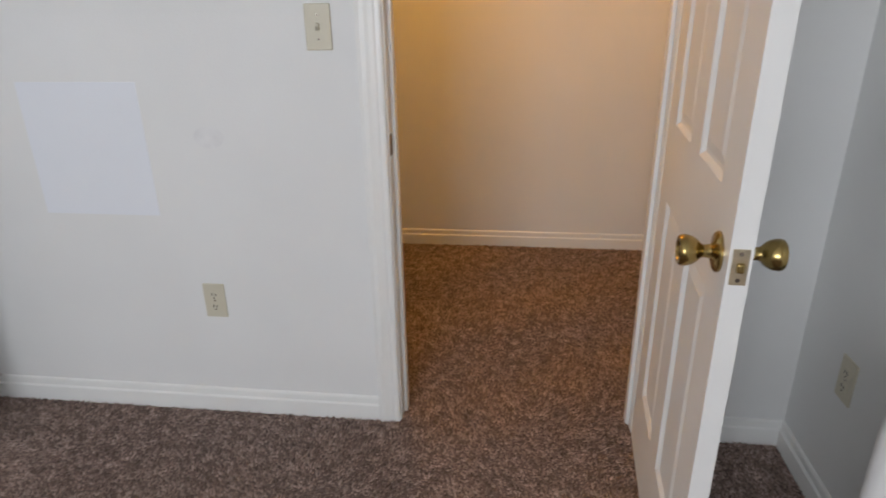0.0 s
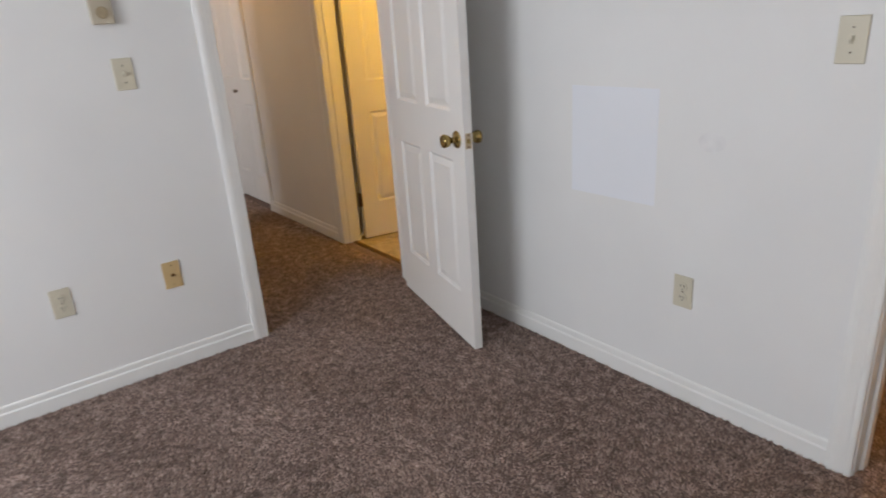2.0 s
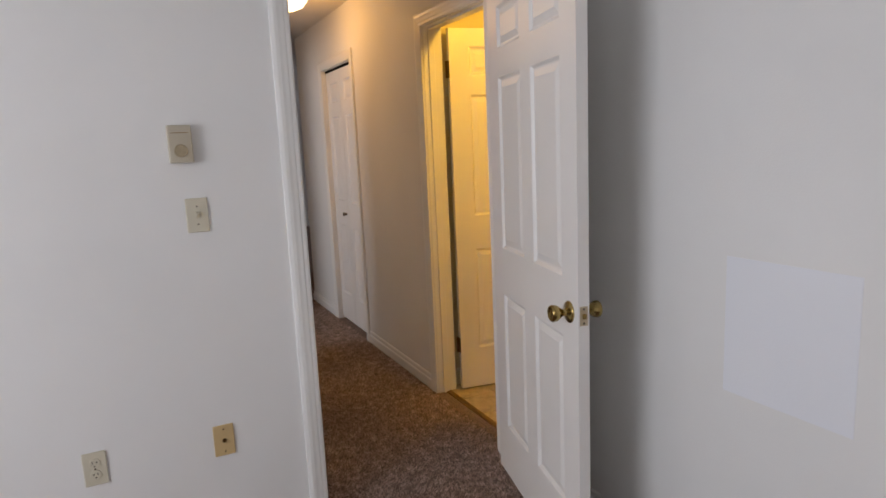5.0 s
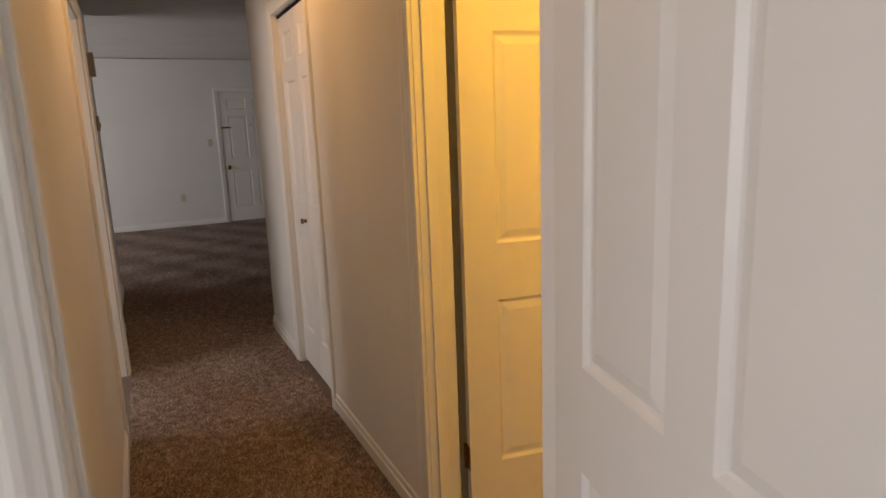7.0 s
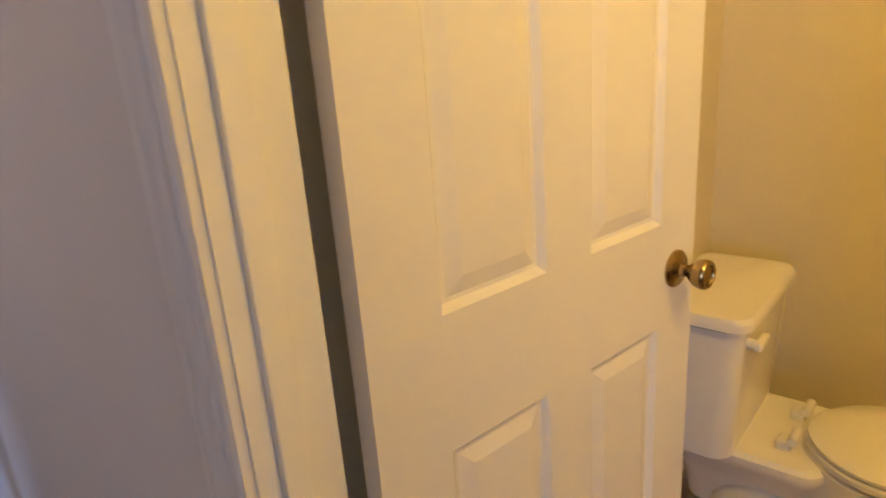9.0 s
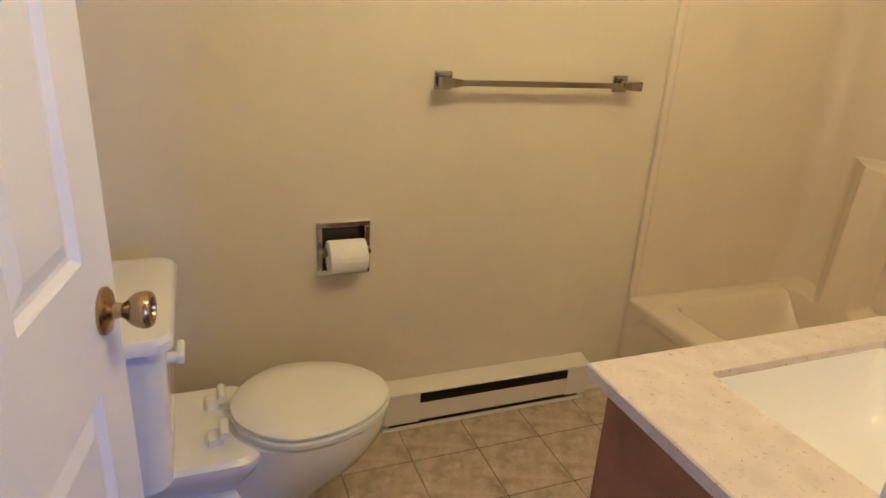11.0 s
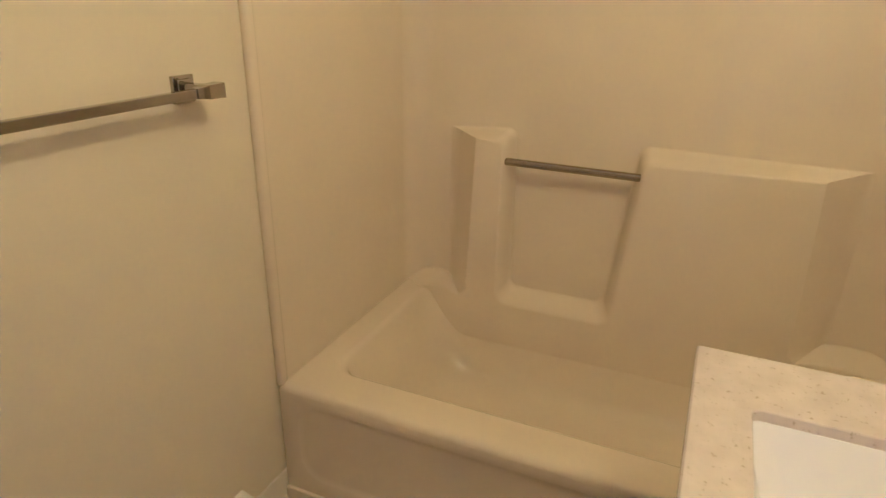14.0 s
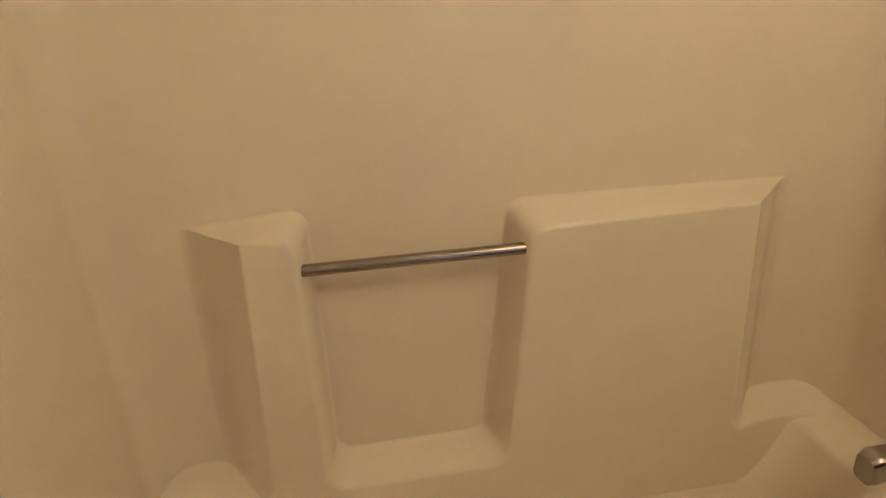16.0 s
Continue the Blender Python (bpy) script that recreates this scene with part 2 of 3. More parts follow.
slab("ceiling_hall", -3.7, 0.11, HIGH - 0.02, 1.75, 5.35, HIGH + 0.1, CEIL, "white textured hall ceiling", "ceiling")
slab("ceiling_bathroom", 0.0, -1.85, HIGH - 0.04, 1.75, 0.11, HIGH - 0.005, CEIL, "white textured bathroom ceiling", "ceiling")
slab("ceiling_living", -4.6, 3.5, 2.53, 3.3, 9.7, 2.62, CEIL, "white textured living room ceiling", "ceiling")
slab("ground", -300, -300, -0.4, 300, 300, -0.3, material("lawn", (0.07, 0.1, 0.04), 0.9, vary=0.3, scale=0.6), "grassy ground outside the windows", "ground")

# ---- trim ----
BASE = [(0, 0), (0.013, 0), (0.013, 0.054), (0.012, 0.058), (0.0075, 0.062), (0.0075, 0.080), (0.006, 0.085), (0.003, 0.088), (0, 0.088)]


def baseboard(p, q, out, m0=0.0, m1=0.0):
    return tagged(part("baseboard", sweep(BASE, p, q, out, m0, m1), TRIM), "glossy white painted moulded wooden baseboard", "baseboard", kind="structure")


CW = 0.068
baseboard((0, -CW * 0 - 0.0), (0, OPEN_A[1] + CW), (-1, 0), -1, 0)
baseboard((0, OPEN_A[0] - CW), (0, RW), (-1, 0), 0, -1)
baseboard((-4.0, 0), (OPEN_L[0] - CW, 0), (0, -1), -1, 0)
baseboard((0, RW), (-4.0, RW), (0, 1), -1, -1)
baseboard((-4.0, RW), (-4.0, 0), (1, 0), -1, -1)
baseboard((1.575, -1.85), (1.575, RW), (-1, 0), 0, 0)
baseboard((0, OPEN_B[1] + CW), (0, 2.05), (-1, 0))
baseboard((0, 2.86), (0, 3.60), (-1, 0), 0, 1)
baseboard((0, 3.60), (3.2, 3.60), (0, 1), 1, 0)
baseboard((-0.97, 0.11), (-0.97, 2.2 - CW), (1, 0))
baseboard((-1.0, 3.12 + CW), (-1.0, 4.1), (1, 0), 0, 1)
baseboard((-1.03, 4.8), (-1.03, 5.45), (1, 0), 1, 1)
baseboard((-4.5, 9.557), (0.48 - CW, 9.557), (0, -1))
baseboard((1.38 + CW, 9.557), (3.2, 9.557), (0, -1))

CASE = [(0, 0), (0, 0.008), (0.006, 0.011), (0.016, 0.0115), (0.022, 0.014), (0.034, 0.0155), (0.044, 0.018), (0.056, 0.018), (CW, 0.014), (CW, 0)]


def doorway_trim(name, place, turn, width, head, depth, label, back=True, stop=None, tight=False):
    """Casings with mitred corners, jambs and stops of an opening. Local x runs across the opening, y into the wall."""
    t = thing(name, place, label, "door frame", kind="structure", turn=turn)
    sides = [(0, -1)] + ([(depth, 1)] if back else [])
    for y, s in sides:
        # each side piece is mitred at the head
        if not (tight and y):
            a = [(-u, y + s * d, 0) for u, d in CASE]
            b = [(-u, y + s * d, head + u) for u, d in CASE]
            part("side_casing", loft([a, b]), TRIM, t)
        a = [(width + u, y + s * d, 0) for u, d in CASE]
        b = [(width + u, y + s * d, head + u) for u, d in CASE]
        part("side_casing", loft([a, b]), TRIM, t)
        a = [(-u, y + s * d, head + u) for u, d in CASE]
        b = [(width + u, y + s * d, head + u) for u, d in CASE]
        part("head_casing", loft([a, b]), TRIM, t)
    e = 0.004
    part("jamb", box(-0.012, e, 0, e, depth + (0.004 if tight else -e), head), TRIM, t)
    part("jamb", box(width - e, e, 0, width + 0.012, depth - e, head), TRIM, t)
    part("head_jamb", box(-0.012, e, head - e, width + 0.012, depth - e, head + 0.006), TRIM, t)
    if stop:
        y0, y1 = stop
        part("door_stop", box(e, y0, 0, e + 0.011, y1, head - e, 0.002), TRIM, t)
        part("door_stop", box(width - e - 0.011, y0, 0, width - e, y1, head - e, 0.002), TRIM, t)
        part("door_stop", box(e + 0.011, y0, head - e - 0.011, width - e - 0.011, y1, head - e, 0.002), TRIM, t)
    return t


doorway_trim("trim_1", (OPEN_L[0], 0, 0), 0, OPEN_L[1] - OPEN_L[0], 2.04, 0.11, "white painted casing of the bedroom doorway", stop=(0.045, 0.08))
trim_closet = doorway_trim("trim_2", (0, OPEN_A[1], 0), -90, OPEN_A[1] - OPEN_A[0], 2.04, 0.11, "white painted casing of the closet doorway", stop=(0.045, 0.08))
part("strike_plate", box(0.002, 0.012, 0.88, 0.0055, 0.04, 0.94, 0.0008), BRONZE, trim_closet, "dark brass strike plate")
doorway_trim("trim_3", (0, OPEN_B[1], 0), -90, OPEN_B[1] - OPEN_B[0], 2.04, 0.11, "white painted casing of the bathroom doorway", stop=(0.03, 0.065), tight=True)
doorway_trim("trim_4", (0, 2.80, 0), -90, 0.71, 2.04, 0.11, "white painted casing of the hall closet", back=False)
doorway_trim("trim_5", (-0.97, 2.2, 0), 90, 0.92, 2.04, 0.11, "white painted casing of the side doorway", back=False)
doorway_trim("trim_6", (0.48, 9.557, 0), 0, 0.90, 2.04, 0.11, "white painted casing of the entry door", back=False)


# ---- doors ----
def leaf_mesh(width, height, thick, columns, rows):
    """A moulded panel door: x across from the hinge, y thickness, z up; every panel has an ogee recess and a raised field on both faces."""
    bm = bmesh.new()
    xs = [0.0] + [v for c in columns for v in c] + [width]
    zs = [0.0] + [v for r in rows for v in r] + [height]
    for y, s in ((0.0, 1), (thick, -1)):
        for i in range(len(xs) - 1):
            for j in range(len(zs) - 1):
                x0, x1, z0, z1 = xs[i], xs[i + 1], zs[j], zs[j + 1]
                if i % 2 == 1 and j % 2 == 1:
                    rings = []
                    for inset, deep in ((0, 0), (0.004, 0.003), (0.010, 0.009), (0.016, 0.010), (0.040, 0.003), (0.044, 0.003)):
                        d = y + s * deep
                        rings.append([(x0 + inset, d, z0 + inset), (x1 - inset, d, z0 + inset), (x1 - inset, d, z1 - inset), (x0 + inset, d, z1 - inset)])
                    loft(rings, bm, cap0=False)
                else:
                    bm.faces.new([bm.verts.new(p) for p in ((x0, y, z0), (x1, y, z0), (x1, y, z1), (x0, y, z1))])
    for a, b in (((0, 0), (width, 0)), ((width, 0), (width, height)), ((width, height), (0, height)), ((0, height), (0, 0))):
        bm.faces.new([bm.verts.new(p) for p in ((a[0], 0, a[1]), (b[0], 0, b[1]), (b[0], thick, b[1]), (a[0], thick, a[1]))])
    bmesh.ops.remove_doubles(bm, verts=bm.verts, dist=0.0002)
    return bm


KNOB = [(0.0, 0.034), (0.004, 0.034), (0.008, 0.030), (0.010, 0.018), (0.014, 0.012), (0.024, 0.0105), (0.029, 0.013), (0.034, 0.0185), (0.041, 0.0232), (0.049, 0.0258), (0.056, 0.0265), (0.061, 0.0252), (0.0635, 0.0225), (0.063, 0.018), (0.060, 0.0165), (0.0595, 0.004)]
ROWS6 = [(0.225, 0.80), (0.99, 1.655), (1.76, 1.915)]


def panel_door(name, hinge, turn, width, label, side, stile=0.11, mull=0.1, knob_z=0.90, height=2.02, hinges=True, knob=True, rows=ROWS6):
    """A hinged six-panel door. Local x runs from the hinge to the free edge; side is +1 where the thickness grows to local +y."""
    d = thing(name, hinge, label, "door", group="six-panel doors", kind="structure", turn=turn)
    thick = 0.035
    pw = (width - 2 * stile - mull) / 2
    cols = [(stile, stile + pw), (stile + pw + mull, width - stile)]
    bm = leaf_mesh(width, height, thick, cols, rows)
    off = 0.0 if side > 0 else -thick
    bmesh.ops.translate(bm, verts=bm.verts, vec=(0, off, 0.012))
    part("leaf", bm, DOOR, d)
    if knob:
        kx = width - 0.062
        for s, y in ((-1, off), (1, off + thick)):
            part("knob", lathe([(y + s * a, r) for a, r in KNOB], "y", (kx, 0, knob_z)), BRASS, d, "polished brass tulip knob", True)
        part("latch_plate", box(width - 0.001, off + 0.005, knob_z - 0.03, width + 0.0012, off + 0.030, knob_z + 0.03, 0.0005), LATCH, d, "dull brass latch plate")
        for z in (-0.022, 0.022):
            part("screw", lathe([(width, 0.004), (width + 0.002, 0.0035)], "x", (0, off + 0.0175, knob_z + z), 10), STEEL, d)
        part("latch_bolt", box(width, off + 0.012, knob_z - 0.008, width + 0.009, off + 0.024, knob_z + 0.008, 0.003), BRASS, d)
    if hinges:
        for z in (0.27, 1.82):
            bm = lathe([(z - 0.045, 0.0065), (z + 0.045, 0.0065)], "z", (-0.006, off + (thick if side < 0 else 0) , 0), 10)
            box(-0.0015, off + 0.002, z - 0.044, 0.0005, off + thick - 0.002, z + 0.044, bm=bm)
            part("hinge", bm, BRONZE, d, "aged brass butt hinge")
    return d


panel_door("door_1", (-0.092, -0.022, 0), math.degrees(math.atan2(-0.797, -0.19)), 0.815, "open white six-panel bedroom door with brass knobs", -1, stile=0.115, hinges=False)
panel_door("door_2", (-0.022, -2.868, 0), math.degrees(math.atan2(0.050, -0.70)), 0.722, "open white six-panel closet door with brass knobs", 1, stile=0.112, hinges=False)
panel_door("door_3", (0.142, 0.872, 0), -9.0, 0.709, "open white six-panel bathroom door with brass knob", -1, stile=0.112, knob_z=0.93, rows=[(0.235, 0.818), (1.008, 1.672), (1.775, 1.925)])
entry = panel_door("door_4", (1.375, 9.60, 0), 180, 0.885, "closed white six-panel entry door with chain latch", 1, knob_z=0.87)
part("chain_latch", box(0.74, 0.035, 1.48, 0.92, 0.05, 1.505, 0.004), BRONZE, entry, "dark metal door latch bar")
part("peephole", lathe([(0.035, 0.012), (0.04, 0.010)], "y", (0.44, 0, 1.52), 12), BRONZE, entry)

bifold = thing("door_5", (0.03, 2.80, 0), "closed white panelled bifold hall closet door", "bifold door", kind="structure", turn=-90)
for i in range(2):
    bm = leaf_mesh(0.348, 2.0, 0.03, [(0.075, 0.273)], ROWS6)
    bmesh.ops.translate(bm, verts=bm.verts, vec=(0.005 + i * 0.352, 0, 0.02))
    part("leaf", bm, DOOR, bifold)
part("knob", lathe([(0, 0.012), (-0.012, 0.009), (-0.02, 0.016), (-0.028, 0.015), (-0.031, 0.008)], "y", (0.30, 0, 0.915), 14), STEEL, bifold, "small steel pull knob", True)
part("track", box(0.003, -0.005, 2.022, 0.707, 0.03, 2.036), DARK, bifold, "dark bifold track")

# ---- bedroom: plates, patch, thermostat ----
patch = part("wall_patch", box(-0.0012, -1.428, 0.692, 0.0005, -1.062, 1.083, 0.0004, 1), PATCH)
tagged(patch, "square patch of fresh bluish-white paint on the wall", "paint patch")
bm = bmesh.new()
bmesh.ops.create_circle(bm, cap_ends=True, radius=0.045, segments=24)
bm.transform(Matrix.Translation((-0.001, -1.62, 0.93)) @ Matrix.Rotation(radians(90), 4, "Y") @ Matrix.Diagonal((0.7, 1, 1, 1)))
tagged(part("scuff_mark", bm, SCUFF), "faint grey scuff on the white wall", "scuff mark")


def plate(name, m, mat, label, category, sort):
    """A wall plate in local xz with y towards the room."""
    t = tagged(new(name), label, category, group="wall plates")
    t.empty_display_size = 0.03
    t.matrix_basis = m
    part("cover", box(-0.035, 0, -0.0575, 0.035, 0.006, 0.0575, 0.0025), mat, t)
    if sort == "outlet":
        for z in (-0.02, 0.02):
            sock = part("socket", lathe([(0.005, 0.0165), (0.0085, 0.0165), (0.009, 0.0155)], "y", (0, 0, z), 20), mat, t)
            for x in (-0.006, 0.006):
                part("slot", box(x - 0.0012, 0.0088, z - 0.002, x + 0.0012, 0.0094, z + 0.007), DARK, sock)
            part("ground_hole", box(-0.0022, 0.0088, z - 0.011, 0.0022, 0.0094, z - 0.007), DARK, sock)
        part("screw", lathe([(0.005, 0.003), (0.0072, 0.0025)], "y", (0, 0, 0), 10), STEEL, t)
    elif sort == "switch":
        part("toggle", loft([[(-0.005, 0.005, -0.011), (0.005, 0.005, -0.011), (0.005, 0.005, 0.011), (-0.005, 0.005, 0.011)], [(-0.004, 0.016, 0.002), (0.004, 0.016, 0.002), (0.004, 0.016, 0.009), (-0.004, 0.016, 0.009)]]), mat, t)
        part("toggle_frame", box(-0.008, 0.005, -0.014, 0.008, 0.0068, 0.014, 0.0005), mat, t)
        for z in (-0.03, 0.03):
            part("screw", lathe([(0.005, 0.003), (0.0072, 0.0025)], "y", (0, 0, z), 10), STEEL, t)
    elif sort == "coax":
        part("connector", lathe([(0.005, 0.007), (0.009, 0.007), (0.009, 0.0045), (0.016, 0.0045)], "y", (0, 0, 0), 12), BRONZE, t)
        for z in (-0.042, 0.042):
            part("screw", lathe([(0.005, 0.003), (0.0072, 0.0025)], "y", (0, 0, z), 10), STEEL, t)
    return t


ONA, ONL = lambda y, z: pose(0, y, z, 0, 0, 90), lambda x, z: pose(x, 0, z, 0, 0, 180)
plate("outlet", ONA(-1.56, 0.415), ALMOND, "almond plastic duplex outlet under the paint patch", "outlet", "outlet")
plate("light_switch", ONA(-1.967, 1.222), ALMOND, "almond plastic toggle switch beside the closet doorway", "light switch", "switch")
plate("outlet", ONL(-1.671, 0.42), ALMOND, "almond plastic duplex outlet low on the wall", "outlet", "outlet")
plate("coax_plate", ONL(-1.265, 0.415), TAN, "tan plastic cable socket plate low on the wall", "cable plate", "coax")
plate("light_switch", ONL(-1.272, 1.225), ALMOND, "almond plastic toggle switch beside the bedroom doorway", "light switch", "switch")
plate("outlet", pose(-0.255, RW, 0.40, 0, 0, 0), ALMOND, "almond outlet plate on the shaded end wall", "outlet", "outlet")
plate("light_switch", pose(-1.0, 3.578, 1.26, 0, 0, -90), ALMOND, "almond toggle switch plate on the hall wall", "light switch", "switch")
plate("light_switch", pose(0.30, 9.557, 1.269, 0, 0, 180), ALMOND, "almond switch plate beside the entry door", "light switch", "switch")
plate("outlet", pose(-0.18, 9.557, 0.444, 0, 0, 180), ALMOND, "almond outlet plate on the living room wall", "outlet", "outlet")

thermostat = thing("thermostat", (-1.302, 0, 1.462), "beige square wall thermostat with a round dial", "thermostat", turn=180)
part("body", box(-0.037, 0, -0.061, 0.037, 0.026, 0.061, 0.004), BEIGE, thermostat)
# dial coloured darker than the body so that it stands out
part("dial", lathe([(0.024, 0.022), (0.031, 0.021), (0.032, 0.018), (0.030, 0.016), (0.031, 0.004)], "y", (0, 0, -0.022), 28), material("dark_dial", (0.38, 0.31, 0.20), 0.4, vary=0.1, scale=60), thermostat, "round ridged dial", True)
part("vent", box(-0.028, 0.0255, 0.035, 0.028, 0.0268, 0.037), BRONZE, thermostat)

# ---- bathroom ----
FLOOR_B = slab("floor_bathroom", 0.055, -0.9, -0.1, 1.64, 0.945, -0.002, GROUT, "tiled bathroom floor with beige mottled tiles", "floor")
slab("threshold", 0.045, OPEN_B[0] - 0.006, 0.0, 0.075, OPEN_B[1] + 0.006, 0.006, BRONZE, "dark metal carpet edging strip", "threshold")

TUB_Y, RIM = -0.875, 0.383
tub = thing("bathtub", (0, 0, 0), "cream fibreglass bathtub with a moulded wall surround", "bathtub")
rings = [rrect(0.112, -1.688, 1.636, TUB_Y + 0.012, 0.012, RIM - 0.020), rrect(0.113, -1.687, 1.635, TUB_Y + 0.0105, 0.012, RIM - 0.012), rrect(0.117, -1.683, 1.631, TUB_Y + 0.006, 0.014, RIM - 0.005), rrect(0.122, -1.678, 1.625, TUB_Y - 0.001, 0.018, RIM - 0.001), rrect(0.13, -1.67, 1.617, TUB_Y - 0.010, 0.02, RIM),
         rrect(0.235, -1.60, 1.555, -0.972, 0.07, RIM), rrect(0.245, -1.59, 1.545, -0.982, 0.075, RIM - 0.004), rrect(0.253, -1.582, 1.536, -0.990, 0.08, RIM - 0.016),
         rrect(0.285, -1.55, 1.475, -1.02, 0.10, 0.20), rrect(0.31, -1.53, 1.43, -1.04, 0.11, 0.12), rrect(0.35, -1.50, 1.385, -1.07, 0.11, 0.092), rrect(0.42, -1.43, 1.32, -1.14, 0.09, 0.085)]
part("basin", loft(rings, cap0=False), FIBRE, tub, "", True)
AF = TUB_Y + 0.012     # front plane of the apron


def upright(x0, z0, x1, z1, r, y):
    return [(x, y, z) for x, z, _ in rrect(x0, z0, x1, z1, r, 0)]


part("apron", loft([upright(0.112, 0.0, 1.636, RIM - 0.012, 0.004, AF - 0.06), upright(0.112, 0.0, 1.636, RIM - 0.012, 0.004, AF - 0.008), upright(0.114, 0.0, 1.634, RIM - 0.016, 0.006, AF - 0.002),
                    upright(0.12, 0.06, 1.628, RIM - 0.028, 0.010, AF), upright(0.17, 0.094, 1.585, RIM - 0.046, 0.075, AF), upright(0.174, 0.098, 1.581, RIM - 0.050, 0.072, AF - 0.002),
                    upright(0.182, 0.108, 1.573, RIM - 0.060, 0.066, AF - 0.005), upright(0.19, 0.114, 1.565, RIM - 0.066, 0.06, AF - 0.006)]), FIBRE, tub, "apron with a recessed round-cornered panel", True)
part("toe_ledge", box(0.113, AF - 0.004, 0.0, 1.635, AF + 0.008, 0.047, 0.004, 3), FIBRE, tub, "", True)

# the wall surround: a U of thin panels with rounded inner corners
TOPS, r = 2.0, 0.075
line = [(1.626, TUB_Y - 0.012)]
for i in range(9):
    a = radians(0 - 90 * i / 8)
    line.append((1.626 - r + r * math.cos(a), -1.640 + r + r * math.sin(a)))
for i in range(9):
    a = radians(270 - 90 * i / 8)
    line.append((0.124 + r + r * math.cos(a), -1.640 + r + r * math.sin(a)))
line.append((0.124, TUB_Y - 0.012))
ring = [(x, y) for x, y in line] + [(0.112, TUB_Y - 0.012), (0.112, -1.688), (1.638, -1.688), (1.638, TUB_Y - 0.012)]
part("wall_panel", loft([[(x, y, RIM - 0.002) for x, y in ring], [(x, y, TOPS) for x, y in ring]]), FIBRE, tub, "", True)
for x0, x1 in ((1.621, 1.644), (0.106, 0.129)):
    part("flange", box(x0, TUB_Y - 0.018, RIM - 0.01, x1, TUB_Y + 0.012, TOPS, 0.009, 3), FIBRE, tub, "", True)


def inset(outline, d):
    """Moves a closed (x, z) outline inwards, keeping the ends that butt the side walls."""
    n, out = len(outline), []
    turn = sum(a[0] * b[1] - b[0] * a[1] for a, b in zip(outline, outline[1:] + outline[:1]))
    sign = 1 if turn > 0 else -1
    for i, (x, z) in enumerate(outline):
        p, q = Vector(outline[i - 1]), Vector(outline[(i + 1) % n])
        e = (q - p).normalized()
        nx = x if (x > 1.62 or x < 0.13) else x - sign * e.y * d
        out.append((nx, z + sign * e.x * d))
    return out


def moulded(front, rear, y0, y1, r=0.014):
    """A raised moulding whose lip is rounded over and whose foot runs into the wall in a cove."""
    steps = []
    for i in range(7):
        a = radians(52 * i / 6)
        steps.append((inset(front, r * (1 - math.sin(a))), y0 - r * (1 - math.cos(a))))
    lip = y0 - r * (1 - math.cos(radians(52)))
    deep = y1 - lip
    for b, d in ((0.35, 0.36), (0.62, 0.66), (0.78, 0.83), (0.92, 0.92), (1.10, 0.965), (1.32, 0.985), (1.40, 1.0)):
        steps.append(([(f[0] + (k[0] - f[0]) * b, f[1] + (k[1] - f[1]) * b) for f, k in zip(front, rear)], lip + deep * d))
    return loft([[(x, y, z) for x, z in o] for o, y in steps])


def corner(cx, cz, rad, a0, a1, n=6):
    return [(cx + rad * math.cos(radians(a0 + (a1 - a0) * i / n)), cz + rad * math.sin(radians(a0 + (a1 - a0) * i / n))) for i in range(n + 1)]


Y0, Y1 = -1.555, -1.645
front = [(1.626, 0.16), (1.626, 0.36), (1.56, 0.392), (1.50, 0.403), (1.45, 0.40), (1.415, 0.385), (1.395, 0.40), (1.375, 0.925)] + corner(1.306, 0.895, 0.032, 90, 180, 6) + corner(1.238, 0.421, 0.036, 0, -90) + corner(0.946, 0.421, 0.036, -90, -172) \
    + corner(0.834, 0.872, 0.034, 0, 90, 5) + [(0.412, 0.908), (0.400, 0.40), (0.385, 0.385), (0.34, 0.40), (0.27, 0.403), (0.20, 0.392), (0.126, 0.36), (0.126, 0.16)]
rear = [(1.626, 0.16), (1.626, 0.41), (1.58, 0.42), (1.54, 0.425), (1.51, 0.425), (1.485, 0.42), (1.485, 0.43), (1.483, 0.936)] + corner(1.289, 0.917, 0.032, 90, 180, 6) + corner(1.225, 0.445, 0.030, 0, -90) + corner(0.975, 0.445, 0.030, -90, -172) \
    + corner(0.857, 0.900, 0.034, 0, 90, 5) + [(0.303, 0.925), (0.305, 0.43), (0.31, 0.42), (0.28, 0.425), (0.24, 0.425), (0.19, 0.42), (0.126, 0.41), (0.126, 0.16)]
part("moulded_shelf", moulded(front, rear, Y0, Y1), FIBRE, tub, "raised soap ledges around a recessed niche", True)
bar = tagged(part("grab_bar", tube([(1.285, -1.578, 0.857), (0.86, -1.578, 0.855)], 0.0115, 20), STEEL, None, "", True), "brushed steel grab bar between moulded ledges", "grab bar")
spout = thing("tub_spout", (0.124, -1.315, 0.475), "chrome tub spout at the end of the bathtub", "tub spout")
part("flange", lathe([(0, 0.034), (0.008, 0.032), (0.012, 0.024)], "x", (0, 0, 0)), CHROME, spout, "", True)
part("body", loft([rrect(-0.024, -0.024, 0.024, 0.024, 0.020, 0)[:], rrect(-0.025, -0.027, 0.025, 0.024, 0.018, 0.11), rrect(-0.024, -0.040, 0.024, 0.022, 0.014, 0.165), rrect(-0.02, -0.040, 0.02, 0.012, 0.012, 0.180)]), CHROME, spout, "", True).matrix_basis = pose(0.005, 0, 0, 90, 0, 90)

# vanity
vanity = thing("vanity_cabinet", (0.11, -0.37, 0), "reddish-brown wooden bathroom vanity cabinet", "cabinet")
part("side_panel", box(0, 0.335, 0.0, 0.515, 0.353, 0.774, 0.001), WOOD, vanity)
